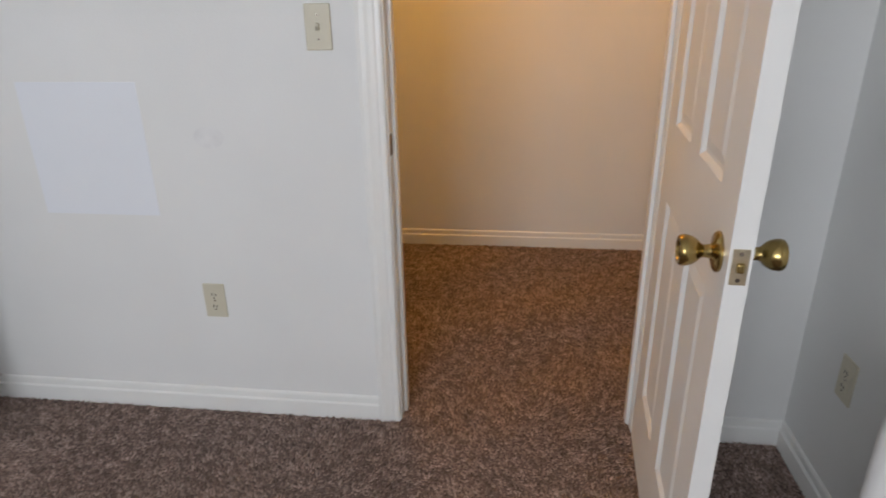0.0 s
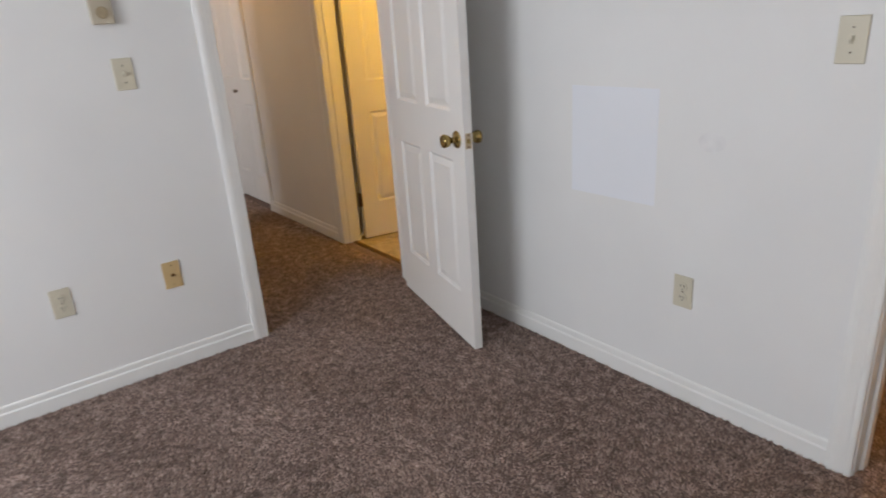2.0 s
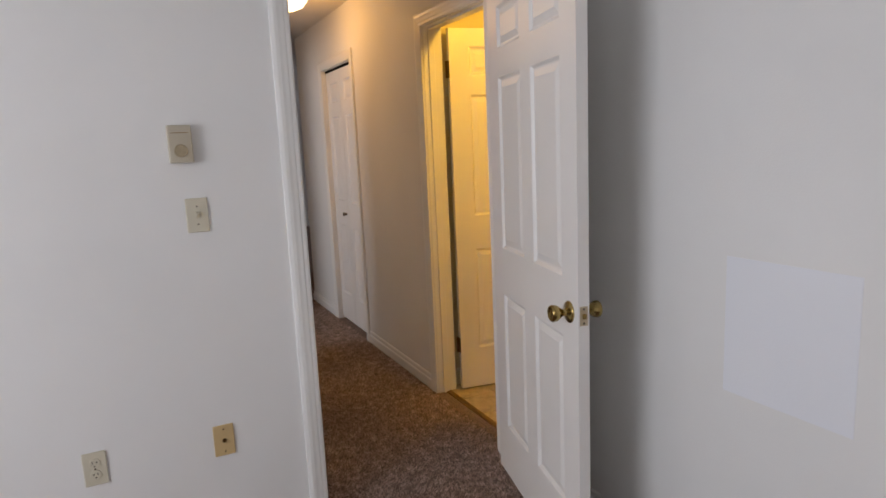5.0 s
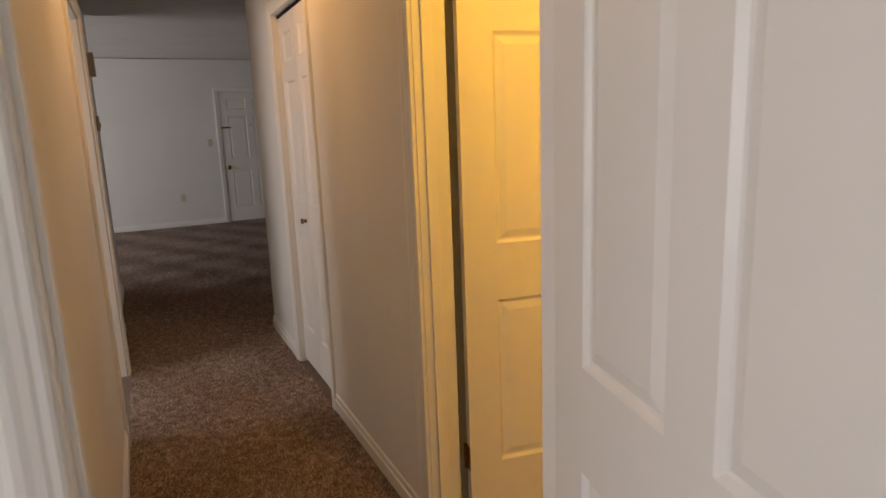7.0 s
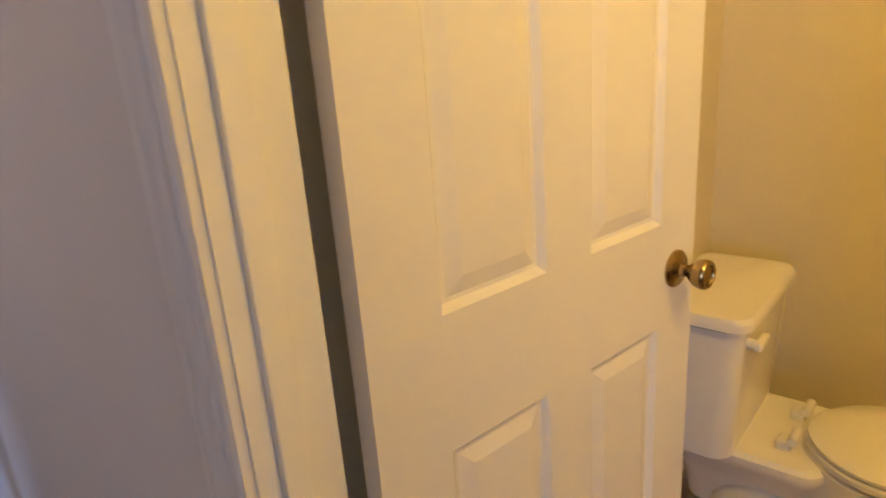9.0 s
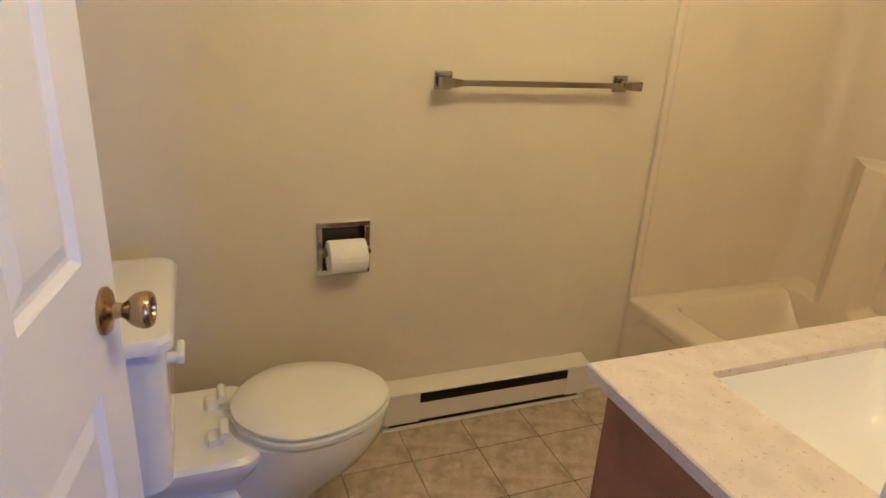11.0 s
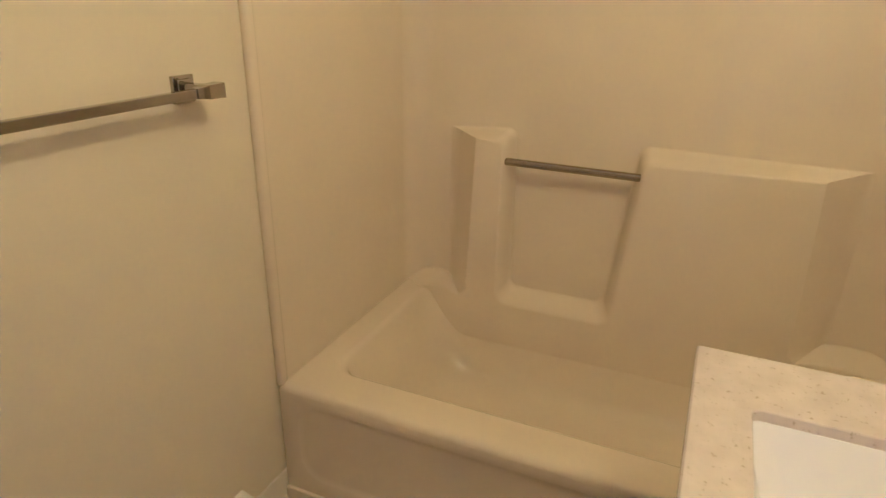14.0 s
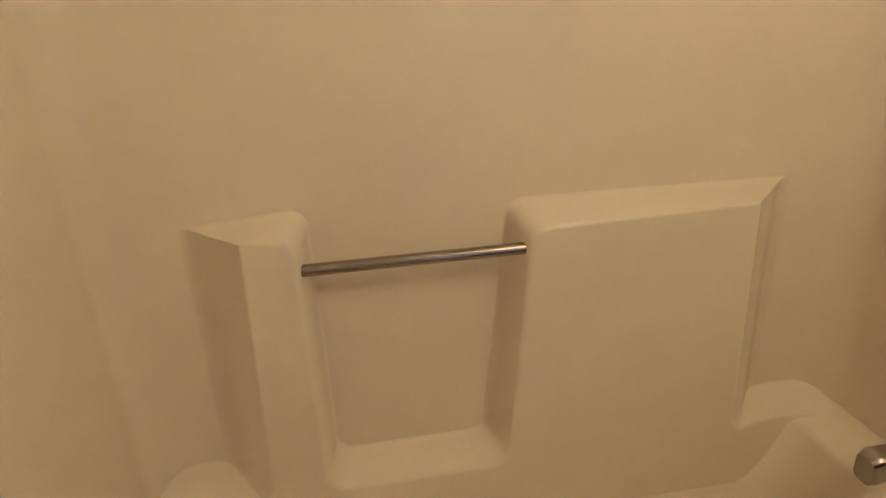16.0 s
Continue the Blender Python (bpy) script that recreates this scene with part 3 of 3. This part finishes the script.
part("side_panel", box(0, -0.353, 0.0, 0.515, -0.335, 0.774, 0.001), WOOD, vanity)
part("toe_kick", box(0.44, -0.335, 0, 0.455, 0.335, 0.1), WOOD, vanity)
part("bottom", box(0.0, -0.335, 0.1, 0.5, 0.335, 0.115), WOOD, vanity)
part("front_rail", box(0.497, -0.335, 0.70, 0.515, 0.335, 0.774), WOOD, vanity)
part("face_stile", box(0.5155, 0.313, 0.1, 0.520, 0.353, 0.774, 0.001), WOOD, vanity)
for y0, y1 in ((-0.33, -0.004), (0.004, 0.308)):
    d = part("door", box(0.516, y0, 0.12, 0.534, y1, 0.69, 0.003), WOOD, vanity)
    part("panel_frame", box(0.534, y0 + 0.05, 0.17, 0.537, y1 - 0.05, 0.64, 0.002), WOOD, d)

top = thing("countertop", (0, 0, 0), "speckled beige stone vanity countertop with cut-out", "countertop")
C0, C1, CY0, CY1, CZ = 0.112, 0.664, -0.770, 0.010, 0.800
hole = rrect(0.215, -0.616, 0.582, -0.180, 0.014, CZ)
rb = 0.003
bm = bmesh.new()
seq = [[(x, y, CZ - 0.024) for x, y, z in hole], [(x, y, CZ - 0.002) for x, y, z in hole], [(x + (0.0015 if x > 0.4 else -0.0015), y + (0.0015 if y > -0.4 else -0.0015), CZ) for x, y, z in hole],
       rrect(C0 + rb, CY0 + rb, C1 - rb, CY1 - rb, 0.004, CZ), rrect(C0, CY0, C1, CY1, 0.005, CZ - rb), rrect(C0, CY0, C1, CY1, 0.005, CZ - 0.024)]
seq.append(seq[0])
loft(seq, bm, cap0=False, cap1=False)
bmesh.ops.remove_doubles(bm, verts=bm.verts, dist=1e-5)
part("slab", bm, STONE, top)
part("backsplash", box(0.112, CY0, CZ, 0.130, CY1, CZ + 0.09, 0.002), STONE, top)
sink = thing("sink", (0, 0, 0), "white rectangular undermount sink with steel drain", "sink")
rings = [rrect(0.2153, -0.6157, 0.5817, -0.1803, 0.014, CZ - 0.017), rrect(0.217, -0.614, 0.580, -0.182, 0.014, CZ - 0.0175), rrect(0.222, -0.598, 0.574, -0.200, 0.03, CZ - 0.05), rrect(0.245, -0.568, 0.545, -0.232, 0.04, CZ - 0.120),
         rrect(0.265, -0.54, 0.52, -0.262, 0.05, CZ - 0.145), rrect(0.31, -0.48, 0.47, -0.32, 0.06, CZ - 0.154)]
part("bowl", loft(rings, cap0=False), BASIN, sink, "", True)
part("drain", lathe([(CZ - 0.154, 0.034), (CZ - 0.149, 0.034), (CZ - 0.148, 0.028), (CZ - 0.151, 0.024), (CZ - 0.150, 0.018), (CZ - 0.1485, 0.004)], "z", (0.33, -0.40, 0)), STEEL, sink, "round steel drain", True)

part("overflow_ring", lathe([(-0.600, 0.016), (-0.592, 0.016), (-0.589, 0.013), (-0.590, 0.009), (-0.596, 0.008)], "y", (0.288, 0, CZ - 0.05)), STEEL, sink, "round steel overflow ring", True)

# toilet
toilet = thing("toilet", (1.278, 0.925, 0), "white china two-piece toilet with closed lid", "toilet")


def egg(cy, w, front, rear, z, n=32):
    """An egg-shaped ring, blunt to the rear (+y)."""
    pts = []
    for i in range(n):
        a = 2 * math.pi * i / n
        s = math.sin(a)
        pts.append((-0.008 + 0.9 * w * math.cos(a) * (1 if s < 0 else 1 - 0.10 * s * s), cy + (rear if s > 0 else front) * s * 0.92 - 0.012, z * 0.925))
    return pts


body = [rrect(-0.205, -0.222, 0.205, -0.025, 0.05, 0.355), rrect(-0.205, -0.224, 0.205, -0.02, 0.045, 0.40), rrect(-0.214, -0.236, 0.214, -0.015, 0.04, 0.690)]
body.insert(0, rrect(-0.17, -0.19, 0.17, -0.05, 0.05, 0.340))
part("tank", loft(body), CHINA, toilet, "", True)
lid = [rrect(-0.216, -0.240, 0.216, -0.012, 0.04, 0.690), rrect(-0.226, -0.252, 0.226, -0.008, 0.042, 0.697), rrect(-0.226, -0.252, 0.226, -0.008, 0.042, 0.716), rrect(-0.220, -0.245, 0.220, -0.012, 0.042, 0.726), rrect(-0.20, -0.22, 0.20, -0.03, 0.04, 0.729)]
part("tank_lid", loft(lid), CHINA, toilet, "", True)
hb = lathe([(-0.232, 0.012), (-0.252, 0.012), (-0.255, 0.008)], "y", (-0.165, 0, 0.655), 14)
box(-0.178, -0.268, 0.642, -0.105, -0.250, 0.664, 0.006, 3, bm=hb)
part("flush_handle", hb, SEAT, toilet, "", True)
bowl = [egg(-0.33, 0.118, 0.17, 0.25, 0.0), egg(-0.33, 0.118, 0.17, 0.25, 0.02), egg(-0.34, 0.098, 0.15, 0.22, 0.06), egg(-0.38, 0.102, 0.17, 0.20, 0.14), egg(-0.42, 0.128, 0.205, 0.19, 0.20), egg(-0.455, 0.158, 0.238, 0.19, 0.26), egg(-0.485, 0.177, 0.250, 0.19, 0.32), egg(-0.50, 0.184, 0.250, 0.19, 0.37), egg(-0.50, 0.184, 0.250, 0.19, 0.395), egg(-0.50, 0.172, 0.238, 0.18, 0.402)]
part("bowl", loft(bowl), CHINA, toilet, "", True)
deck = [rrect(-0.075, -0.36, 0.075, -0.08, 0.05, 0.13), rrect(-0.095, -0.38, 0.095, -0.065, 0.06, 0.22), rrect(-0.125, -0.40, 0.125, -0.05, 0.06, 0.275), rrect(-0.152, -0.41, 0.152, -0.042, 0.06, 0.315), rrect(-0.165, -0.415, 0.165, -0.04, 0.055, 0.342), rrect(-0.165, -0.412, 0.165, -0.04, 0.055, 0.356), rrect(-0.155, -0.40, 0.155, -0.05, 0.05, 0.366)]
part("deck", loft(deck), CHINA, toilet, "", True)
trap = [(-0.03, -0.45, 0.17)] + [(-0.055 - 0.02 * math.sin(radians(a)), -0.30 + 0.11 * math.cos(radians(a)), 0.11 + 0.10 * math.sin(radians(a))) for a in range(160, -31, -19)] + [(-0.05, -0.19, 0.02)]
trap = [(-0.05, -0.42, 0.03)] + trap[1:]
part("trapway", tube(trap, 0.052, 16), CHINA, toilet, "moulded china trapway", True)
ringseat = [egg(-0.50, 0.180, 0.250, 0.175, 0.404), egg(-0.50, 0.188, 0.258, 0.180, 0.408), egg(-0.50, 0.188, 0.258, 0.180, 0.420), egg(-0.50, 0.182, 0.250, 0.174, 0.426)]
part("seat", loft(ringseat), SEAT, toilet, "", True)
cover = [egg(-0.50, 0.178, 0.247, 0.172, 0.428), egg(-0.50, 0.186, 0.255, 0.178, 0.432), egg(-0.50, 0.186, 0.255, 0.178, 0.440), egg(-0.50, 0.176, 0.243, 0.168, 0.448), egg(-0.50, 0.11, 0.17, 0.11, 0.451)]
part("seat_cover", loft(cover), SEAT, toilet, "closed glossy white seat lid", True)
for x in (-0.075, 0.075):
    hm = box(x - 0.022, -0.328, 0.362, x + 0.022, -0.295, 0.388, 0.006, 3)
    lathe([(x - 0.03, 0.011), (x + 0.03, 0.011)], "x", (0, -0.332, 0.398), 12, bm=hm)
    part("seat_hinge", hm, SEAT, toilet, "", True)
    part("bolt_cap", lathe([(0.0, 0.018), (0.015, 0.017), (0.026, 0.010), (0.029, 0.002)], "z", (x * 1.25, -0.30, 0.012), 16), SEAT, toilet, "", True)
hose = thing("supply_hose", (1.13, 0.93, 0), "grey braided water supply hose with shut-off valve", "water hose")
part("hose", tube([(0.0, -0.04, 0.16), (-0.01, -0.06, 0.20), (-0.005, -0.09, 0.26), (0.012, -0.11, 0.31), (0.015, -0.115, 0.355)], 0.007, 10), RUBBER, hose, "", True)
part("valve", lathe([(0.015, 0.012), (-0.05, 0.012)], "y", (0, 0, 0.15), 12), CHROME, hose, "", True)
part("escutcheon", lathe([(0.015, 0.03), (0.008, 0.028)], "y", (0, 0, 0.15), 18), CHROME, hose, "", True)
part("valve_handle", lathe([(-0.05, 0.018), (-0.06, 0.018)], "y", (0, 0, 0.15), 10), CHROME, hose)

# towel bar
rail = thing("towel_bar", (1.64, -0.378, 1.158), "square-section chrome towel bar on the wall", "towel bar")
for y in (0.305, -0.305):
    p = part("bracket", box(-0.008, y - 0.026, -0.026, 0.002, y + 0.026, 0.026, 0.002), CHROME, rail)
    part("step_plate", box(-0.014, y - 0.019, -0.019, -0.008, y + 0.019, 0.019, 0.002), CHROME, p)
    part("post", box(-0.072, y - 0.012, -0.012, -0.014, y + 0.012, 0.012, 0.002), CHROME, p)
    s = 1 if y > 0 else -1
    part("socket", loft([[(-0.066 - h, y + s * d, -h * 1.05), (-0.066 + h, y + s * d, -h * 1.05), (-0.066 + h, y + s * d, h * 1.05), (-0.066 - h, y + s * d, h * 1.05)] for d, h in ((-0.034, 0.0088), (-0.020, 0.0100), (-0.008, 0.0122), (0.012, 0.0126), (0.030, 0.0135), (0.032, 0.0125))]), CHROME, p, "flared bar end")
part("rail", box(-0.073, -0.33, -0.0085, -0.058, 0.33, 0.0085, 0.0015), CHROME, rail)

# paper holder
holder = thing("paper_holder", (1.64, 0.217, 0.661), "recessed chrome toilet paper holder in the wall", "paper holder")
w, h = 0.081, 0.084
fb = bmesh.new()
for a in ((-0.006, -w, -h, 0.003, w, -h + 0.017), (-0.006, -w, h - 0.017, 0.003, w, h), (-0.006, -w, -h + 0.017, 0.003, -w + 0.017, h - 0.017), (-0.006, w - 0.017, -h + 0.017, 0.003, w, h - 0.017)):
    box(*a, 0.002, bm=fb)
part("frame", fb, BRIGHT, holder, "bevelled chrome frame")
# flat plate; the recess's shade is put into its dark colour
part("recess", box(-0.0025, -w + 0.015, -h + 0.015, -0.001, w - 0.015, h - 0.015), material("recess_shade_chrome", (0.06, 0.055, 0.05), 0.15, 1.0), holder, "flat dark plate for the shaded recess")
for y in (-0.064, 0.064):
    part("bracket_arm", lathe([(-0.045, 0.010), (-0.03, 0.012), (-0.004, 0.012)], "x", (0, y, 0.0), 14), CHROME, holder, "", True)
part("spindle", tube([(-0.036, -0.066, 0), (-0.036, 0.066, 0)], 0.007, 12), CHROME, holder, "", True)
roll = thing("paper_roll", (1.592, 0.217, 0.652), "white toilet paper roll with a folded end", "toilet paper")
part("roll", lathe([(-0.055, 0.020), (-0.055, 0.048), (-0.053, 0.050), (0.053, 0.050), (0.055, 0.048), (0.055, 0.020)], "y", (0, 0, 0), 36), PAPER, roll, "", True)
flap = []
for rad in (0.0502, 0.0518):
    arc = [(-rad * math.cos(radians(a)), rad * math.sin(radians(a))) for a in range(75, -1, -15)]
    flap.append([(x, -0.046 + 0.0012 * k, z) for k, (x, z) in enumerate(arc)] + [(x, 0.036 - 0.0035 * (5 - k), z) for k, (x, z) in reversed(list(enumerate(arc)))])
part("loose_end", loft(flap), PAPER, roll, "folded end sheet")

# baseboard heater
heater = thing("baseboard_heater", (1.64, -0.30, 0), "cream enamelled electric baseboard heater under the towel bar", "heater")
hp = [(0, 0.03), (-0.056, 0.03), (-0.060, 0.040), (-0.060, 0.108), (-0.054, 0.112), (-0.03, 0.112), (-0.03, 0.140), (0, 0.14)]
part("front_panel", loft([[(x, 0.393, z) for x, z in hp], [(x, -0.393, z) for x, z in hp]]), HEAT, heater)
cp = [(0, 0.166), (-0.010, 0.166), (-0.068, 0.152), (-0.070, 0.146), (-0.062, 0.145), (-0.012, 0.158), (0, 0.158)]
part("top_cover", loft([[(x, 0.395, z) for x, z in cp], [(x, -0.395, z) for x, z in cp]]), HEAT, heater)
# solid box; its near-black colour stands for the slot's inner shade
part("slot_shade", box(-0.0612, -0.307, 0.102, -0.034, 0.267, 0.147), DARK, heater, "near-black strip for the shaded heating slot")
for y0, y1 in ((0.267, 0.393), (-0.393, -0.307)):
    part("end_cap", box(-0.064, y0, 0.03, -0.002, y1, 0.149, 0.002), HEAT, heater)
# another dark box for the shade in the bottom slot
part("lower_slot", box(-0.05, -0.37, 0.012, -0.004, 0.37, 0.03), DARK, heater)
part("base_strip", box(-0.058, -0.393, 0.0, -0.003, 0.393, 0.012, 0.001), HEAT, heater)
COVE = [(0, 0), (0.016, 0), (0.009, 0.008), (0.005, 0.02), (0.005, 0.095), (0.003, 0.1), (0, 0.1)]
for p, q, o in (((1.64, 0.945), (1.64, 0.095), (-1, 0)), ((1.64, -0.695), (1.64, TUB_Y), (-1, 0)), ((0.11, 0.945), (1.64, 0.945), (0, -1))):
    tagged(part("baseboard", sweep(COVE, p, q, o), HEAT), "cream vinyl cove base along the bathroom wall", "baseboard", kind="structure")
tagged(part("trim_caulk", sweep([(0, 0), (0.012, 0), (0.010, 0.006), (0, 0.014)], (0.67, TUB_Y - 0.004 + 0.006), (1.64, TUB_Y + 0.002), (0, 1)), CARD), "white caulk strip along the tub base", "trim", kind="structure")

# ---- hall ----
lamp = thing("ceiling_lamp", (-0.45, 1.95, HIGH - 0.02), "lit round glass flush ceiling lamp in the hall", "ceiling lamp")
part("canopy", lathe([(0, 0.11), (-0.025, 0.105), (-0.03, 0.10)], "z"), BRASS, lamp, "", True)
part("finial", lathe([(-0.125, 0.004), (-0.118, 0.012), (-0.108, 0.006)], "z", count=14), BRASS, lamp, "", True)
shade = part("shade", lathe([(-0.03, 0.14), (-0.05, 0.138), (-0.085, 0.11), (-0.105, 0.06), (-0.11, 0.01)], "z"), GLOW, lamp, "glowing frosted glass shade", True)
shade.visible_shadow = False
chime = thing("door_chime", (-1.03, 4.95, 1.98), "small beige box on the hall wall end", "door chime")
part("body", box(0, -0.05, -0.09, 0.05, 0.05, 0.09, 0.006), BEIGE, chime)
part("slot", box(0.0495, -0.03, -0.05, 0.051, 0.03, -0.045), BRONZE, chime)
stat = thing("thermostat", (-1.03, 4.95, 1.52), "small brown wall thermostat at the hall's end", "thermostat")
part("body", box(0, -0.04, -0.06, 0.028, 0.04, 0.06, 0.005), BEIGE, stat)
part("dial", lathe([(0.026, 0.02), (0.034, 0.018)], "x", (0, 0, -0.01), 20), BRONZE, stat)

# ---- windows ----
def window(name, x, y0, y1, z0, z1, label):
    t = thing(name, (x, (y0 + y1) / 2, z0), label, "window", kind="structure")
    hw, hh = (y1 - y0) / 2, z1 - z0
    for a in ((-hw, 0, hw, 0.05), (-hw, hh - 0.05, hw, hh), (-hw, 0.05, -hw + 0.05, hh - 0.05), (hw - 0.05, 0.05, hw, hh - 0.05), (-0.025, 0.05, 0.025, hh - 0.05)):
        part("window_frame", box(-0.08, a[0], a[1], -0.03, a[2], a[3], 0.003), TRIM, t)
    part("window_sill", box(-0.03, -hw - 0.03, -0.025, 0.04, hw + 0.03, -0.002, 0.004), TRIM, t)
    for s in (-1, 1):
        g = part("pane", box(-0.058, min(s * 0.025, s * (hw - 0.05)), 0.05, -0.053, max(s * 0.025, s * (hw - 0.05)), hh - 0.05), GLASS, t)
        g.visible_shadow = False


window("window_1", -4.0, -2.35, -0.85, 0.85, 2.1, "white framed two-light bedroom window")
window("window_2", -3.6, 2.05, 3.25, 0.9, 2.1, "white framed two-light side room window")
window("window_3", -4.5, 6.3, 8.5, 0.6, 2.2, "white framed two-light living room window")

# ---- packaging by the bedroom's end wall ----
pack = thing("product_box", (-0.89, -3.135, 0), "white printed product box against the end wall", "box", turn=57)
part("carton", box(-0.11, -0.05, 0, 0.11, 0.05, 0.72, 0.03, 4), CARD, pack, "", True)
part("picture", box(-0.05, 0.0495, 0.61, 0.075, 0.0512, 0.69), INK, pack, "smudged grey printed picture")
for i in range(7):
    part("text_line", box(-0.08, 0.0495, 0.585 - i * 0.018, 0.095 - 0.01 * (i % 3), 0.0508, 0.591 - i * 0.018), INK, pack)
# plain block filling the dark area between box and wall
tagged(part("dark_block", box(-0.79, -3.31, 0, -0.69, -3.22, 0.56, 0.02, 3), BLOCK), "plain dark block behind the box", "household item")

# ---- vanity light over the counter ----
light = thing("vanity_light", (0.11, -0.25, 2.2), "brass bar light with round bulbs over the vanity", "wall lamp")
part("back_plate", box(0, -0.30, -0.055, 0.025, 0.30, 0.055, 0.006), CHROME, light)
for y in (-0.2, 0.0, 0.2):
    g = part("globe", lathe([(0.085, 0.012), (0.092, 0.03), (0.11, 0.043), (0.13, 0.047), (0.15, 0.043), (0.168, 0.03), (0.176, 0.012)], "x", (0, y, 0), 20), GLOW, light, "glowing round bulb", True)
    g.visible_shadow = False
    part("socket", lathe([(0.02, 0.024), (0.085, 0.020)], "x", (0, y, 0), 16), CHROME, light)

# ---- carpet pile ----
PILE = bpy.data.materials.new("carpet_pile")
PILE.use_nodes = True
pn, pl = PILE.node_tree.nodes, PILE.node_tree.links
pb = pn["Principled BSDF"]
pb.inputs["Roughness"].default_value = 0.9
geo = pn.new("ShaderNodeNewGeometry")
tone = pn.new("ShaderNodeValToRGB")
tone.color_ramp.elements[0].color = (0.15, 0.108, 0.09, 1)
tone.color_ramp.elements[1].color = (0.50, 0.39, 0.335, 1)
mid = tone.color_ramp.elements.new(0.55)
mid.color = (0.345, 0.25, 0.212, 1)
pl.new(geo.outputs["Random Per Island"], tone.inputs["Fac"])
pc = pn.new("ShaderNodeTexCoord")
blot = pn.new("ShaderNodeTexNoise")
blot.inputs["Scale"].default_value, blot.inputs["Detail"].default_value = 22, 5
pl.new(pc.outputs["Object"], blot.inputs["Vector"])
span = pn.new("ShaderNodeMapRange")
span.inputs["From Min"].default_value, span.inputs["From Max"].default_value = 0.3, 0.7
span.inputs["To Min"].default_value, span.inputs["To Max"].default_value = 0.66, 1.45
pl.new(blot.outputs["Fac"], span.inputs["Value"])
mul = pn.new("ShaderNodeMix")
mul.data_type, mul.blend_type = "RGBA", "MULTIPLY"
mul.inputs["Factor"].default_value = 1
pl.new(tone.outputs["Color"], mul.inputs["A"])
pl.new(span.outputs["Result"], mul.inputs["B"])
pl.new(mul.outputs["Result"], pb.inputs["Base Color"])


def pile(name, areas, density, label):
    """Many small leaning tufts, three-sided, over rectangles of floor."""
    rng = np.random.default_rng(7)
    spots = np.concatenate([rng.uniform((x0, y0), (x1, y1), (int(density * (x1 - x0) * (y1 - y0)), 2)) for x0, y0, x1, y1 in areas])
    n = len(spots)
    turn = rng.uniform(0, 2 * np.pi, n)
    lean = np.stack([np.sin(spots[:, 0] * 9 + spots[:, 1] * 5), np.cos(spots[:, 1] * 8 - spots[:, 0] * 4)], 1) * 0.004 + rng.normal(0, 0.006, (n, 2))
    wide, tall = rng.uniform(0.0034, 0.0064, n), rng.uniform(0.005, 0.012, n)
    v = np.zeros((n, 4, 3), np.float32)
    for k in range(3):
        a = turn + k * 2 * np.pi / 3
        v[:, k, 0], v[:, k, 1], v[:, k, 2] = spots[:, 0] + np.cos(a) * wide, spots[:, 1] + np.sin(a) * wide, -0.001
    v[:, 3, :2], v[:, 3, 2] = spots + lean, tall
    f = (np.arange(n)[:, None, None] * 4 + np.array([[0, 1, 3], [1, 2, 3], [2, 0, 3]])[None]).reshape(-1)
    me = bpy.data.meshes.new(name)
    me.vertices.add(n * 4)
    me.vertices.foreach_set("co", v.reshape(-1))
    me.loops.add(n * 9)
    me.loops.foreach_set("vertex_index", f.astype(np.int32))
    me.polygons.add(n * 3)
    me.polygons.foreach_set("loop_start", np.arange(0, n * 9, 3, dtype=np.int32))
    me.update(calc_edges=True)
    me.validate()
    me.materials.append(PILE)
    return tagged(new(name, me), label, "carpet", kind="stuff")


pile("carpet_pile", [(-2.4, RW + 0.015, -0.015, -0.015), (-0.015, OPEN_A[0] + 0.006, 0.12, OPEN_A[1] - 0.006), (0.12, RW + 0.01, 1.56, -1.86), (OPEN_L[0] + 0.006, -0.015, OPEN_L[1] - 0.006, 0.12), (-0.955, 0.12, -0.015, 3.65), (-1.0, 3.65, 0.9, 5.5), (-1.3, 5.5, 1.5, 9.54)], 22000, "brown flecked cut pile of the carpet")

# ---- floor tiles, one by one ----
PITCH = 0.228
tile = bmesh.new()
box(0, 0, 0, PITCH - 0.004, PITCH - 0.004, 0.006, 0.0015, 1, bm=tile)
whole = part("tile", tile, TILE, FLOOR_B)
whole.location = (1.422 - 6 * PITCH + 0.002 + PITCH * 0, -0.878 + 0.008, -0.004)
first = whole.location.copy()
nx, ny = 6, 8
for i in range(nx):
    for j in range(ny):
        if i or j:
            o = whole.copy()
            scene.collection.objects.link(o)
            o.location = first + Vector((i * PITCH, j * PITCH, 0))
strip = bmesh.new()
box(0, 0, 0, 1.64 - 1.424 - 0.002, PITCH - 0.004, 0.006, 0.0015, 1, bm=strip)
edge = part("tile", strip, TILE, FLOOR_B)
edge.location = (1.424, first.y, -0.004)
for j in range(1, ny):
    o = edge.copy()
    scene.collection.objects.link(o)
    o.location = (1.424, first.y + j * PITCH, -0.004)
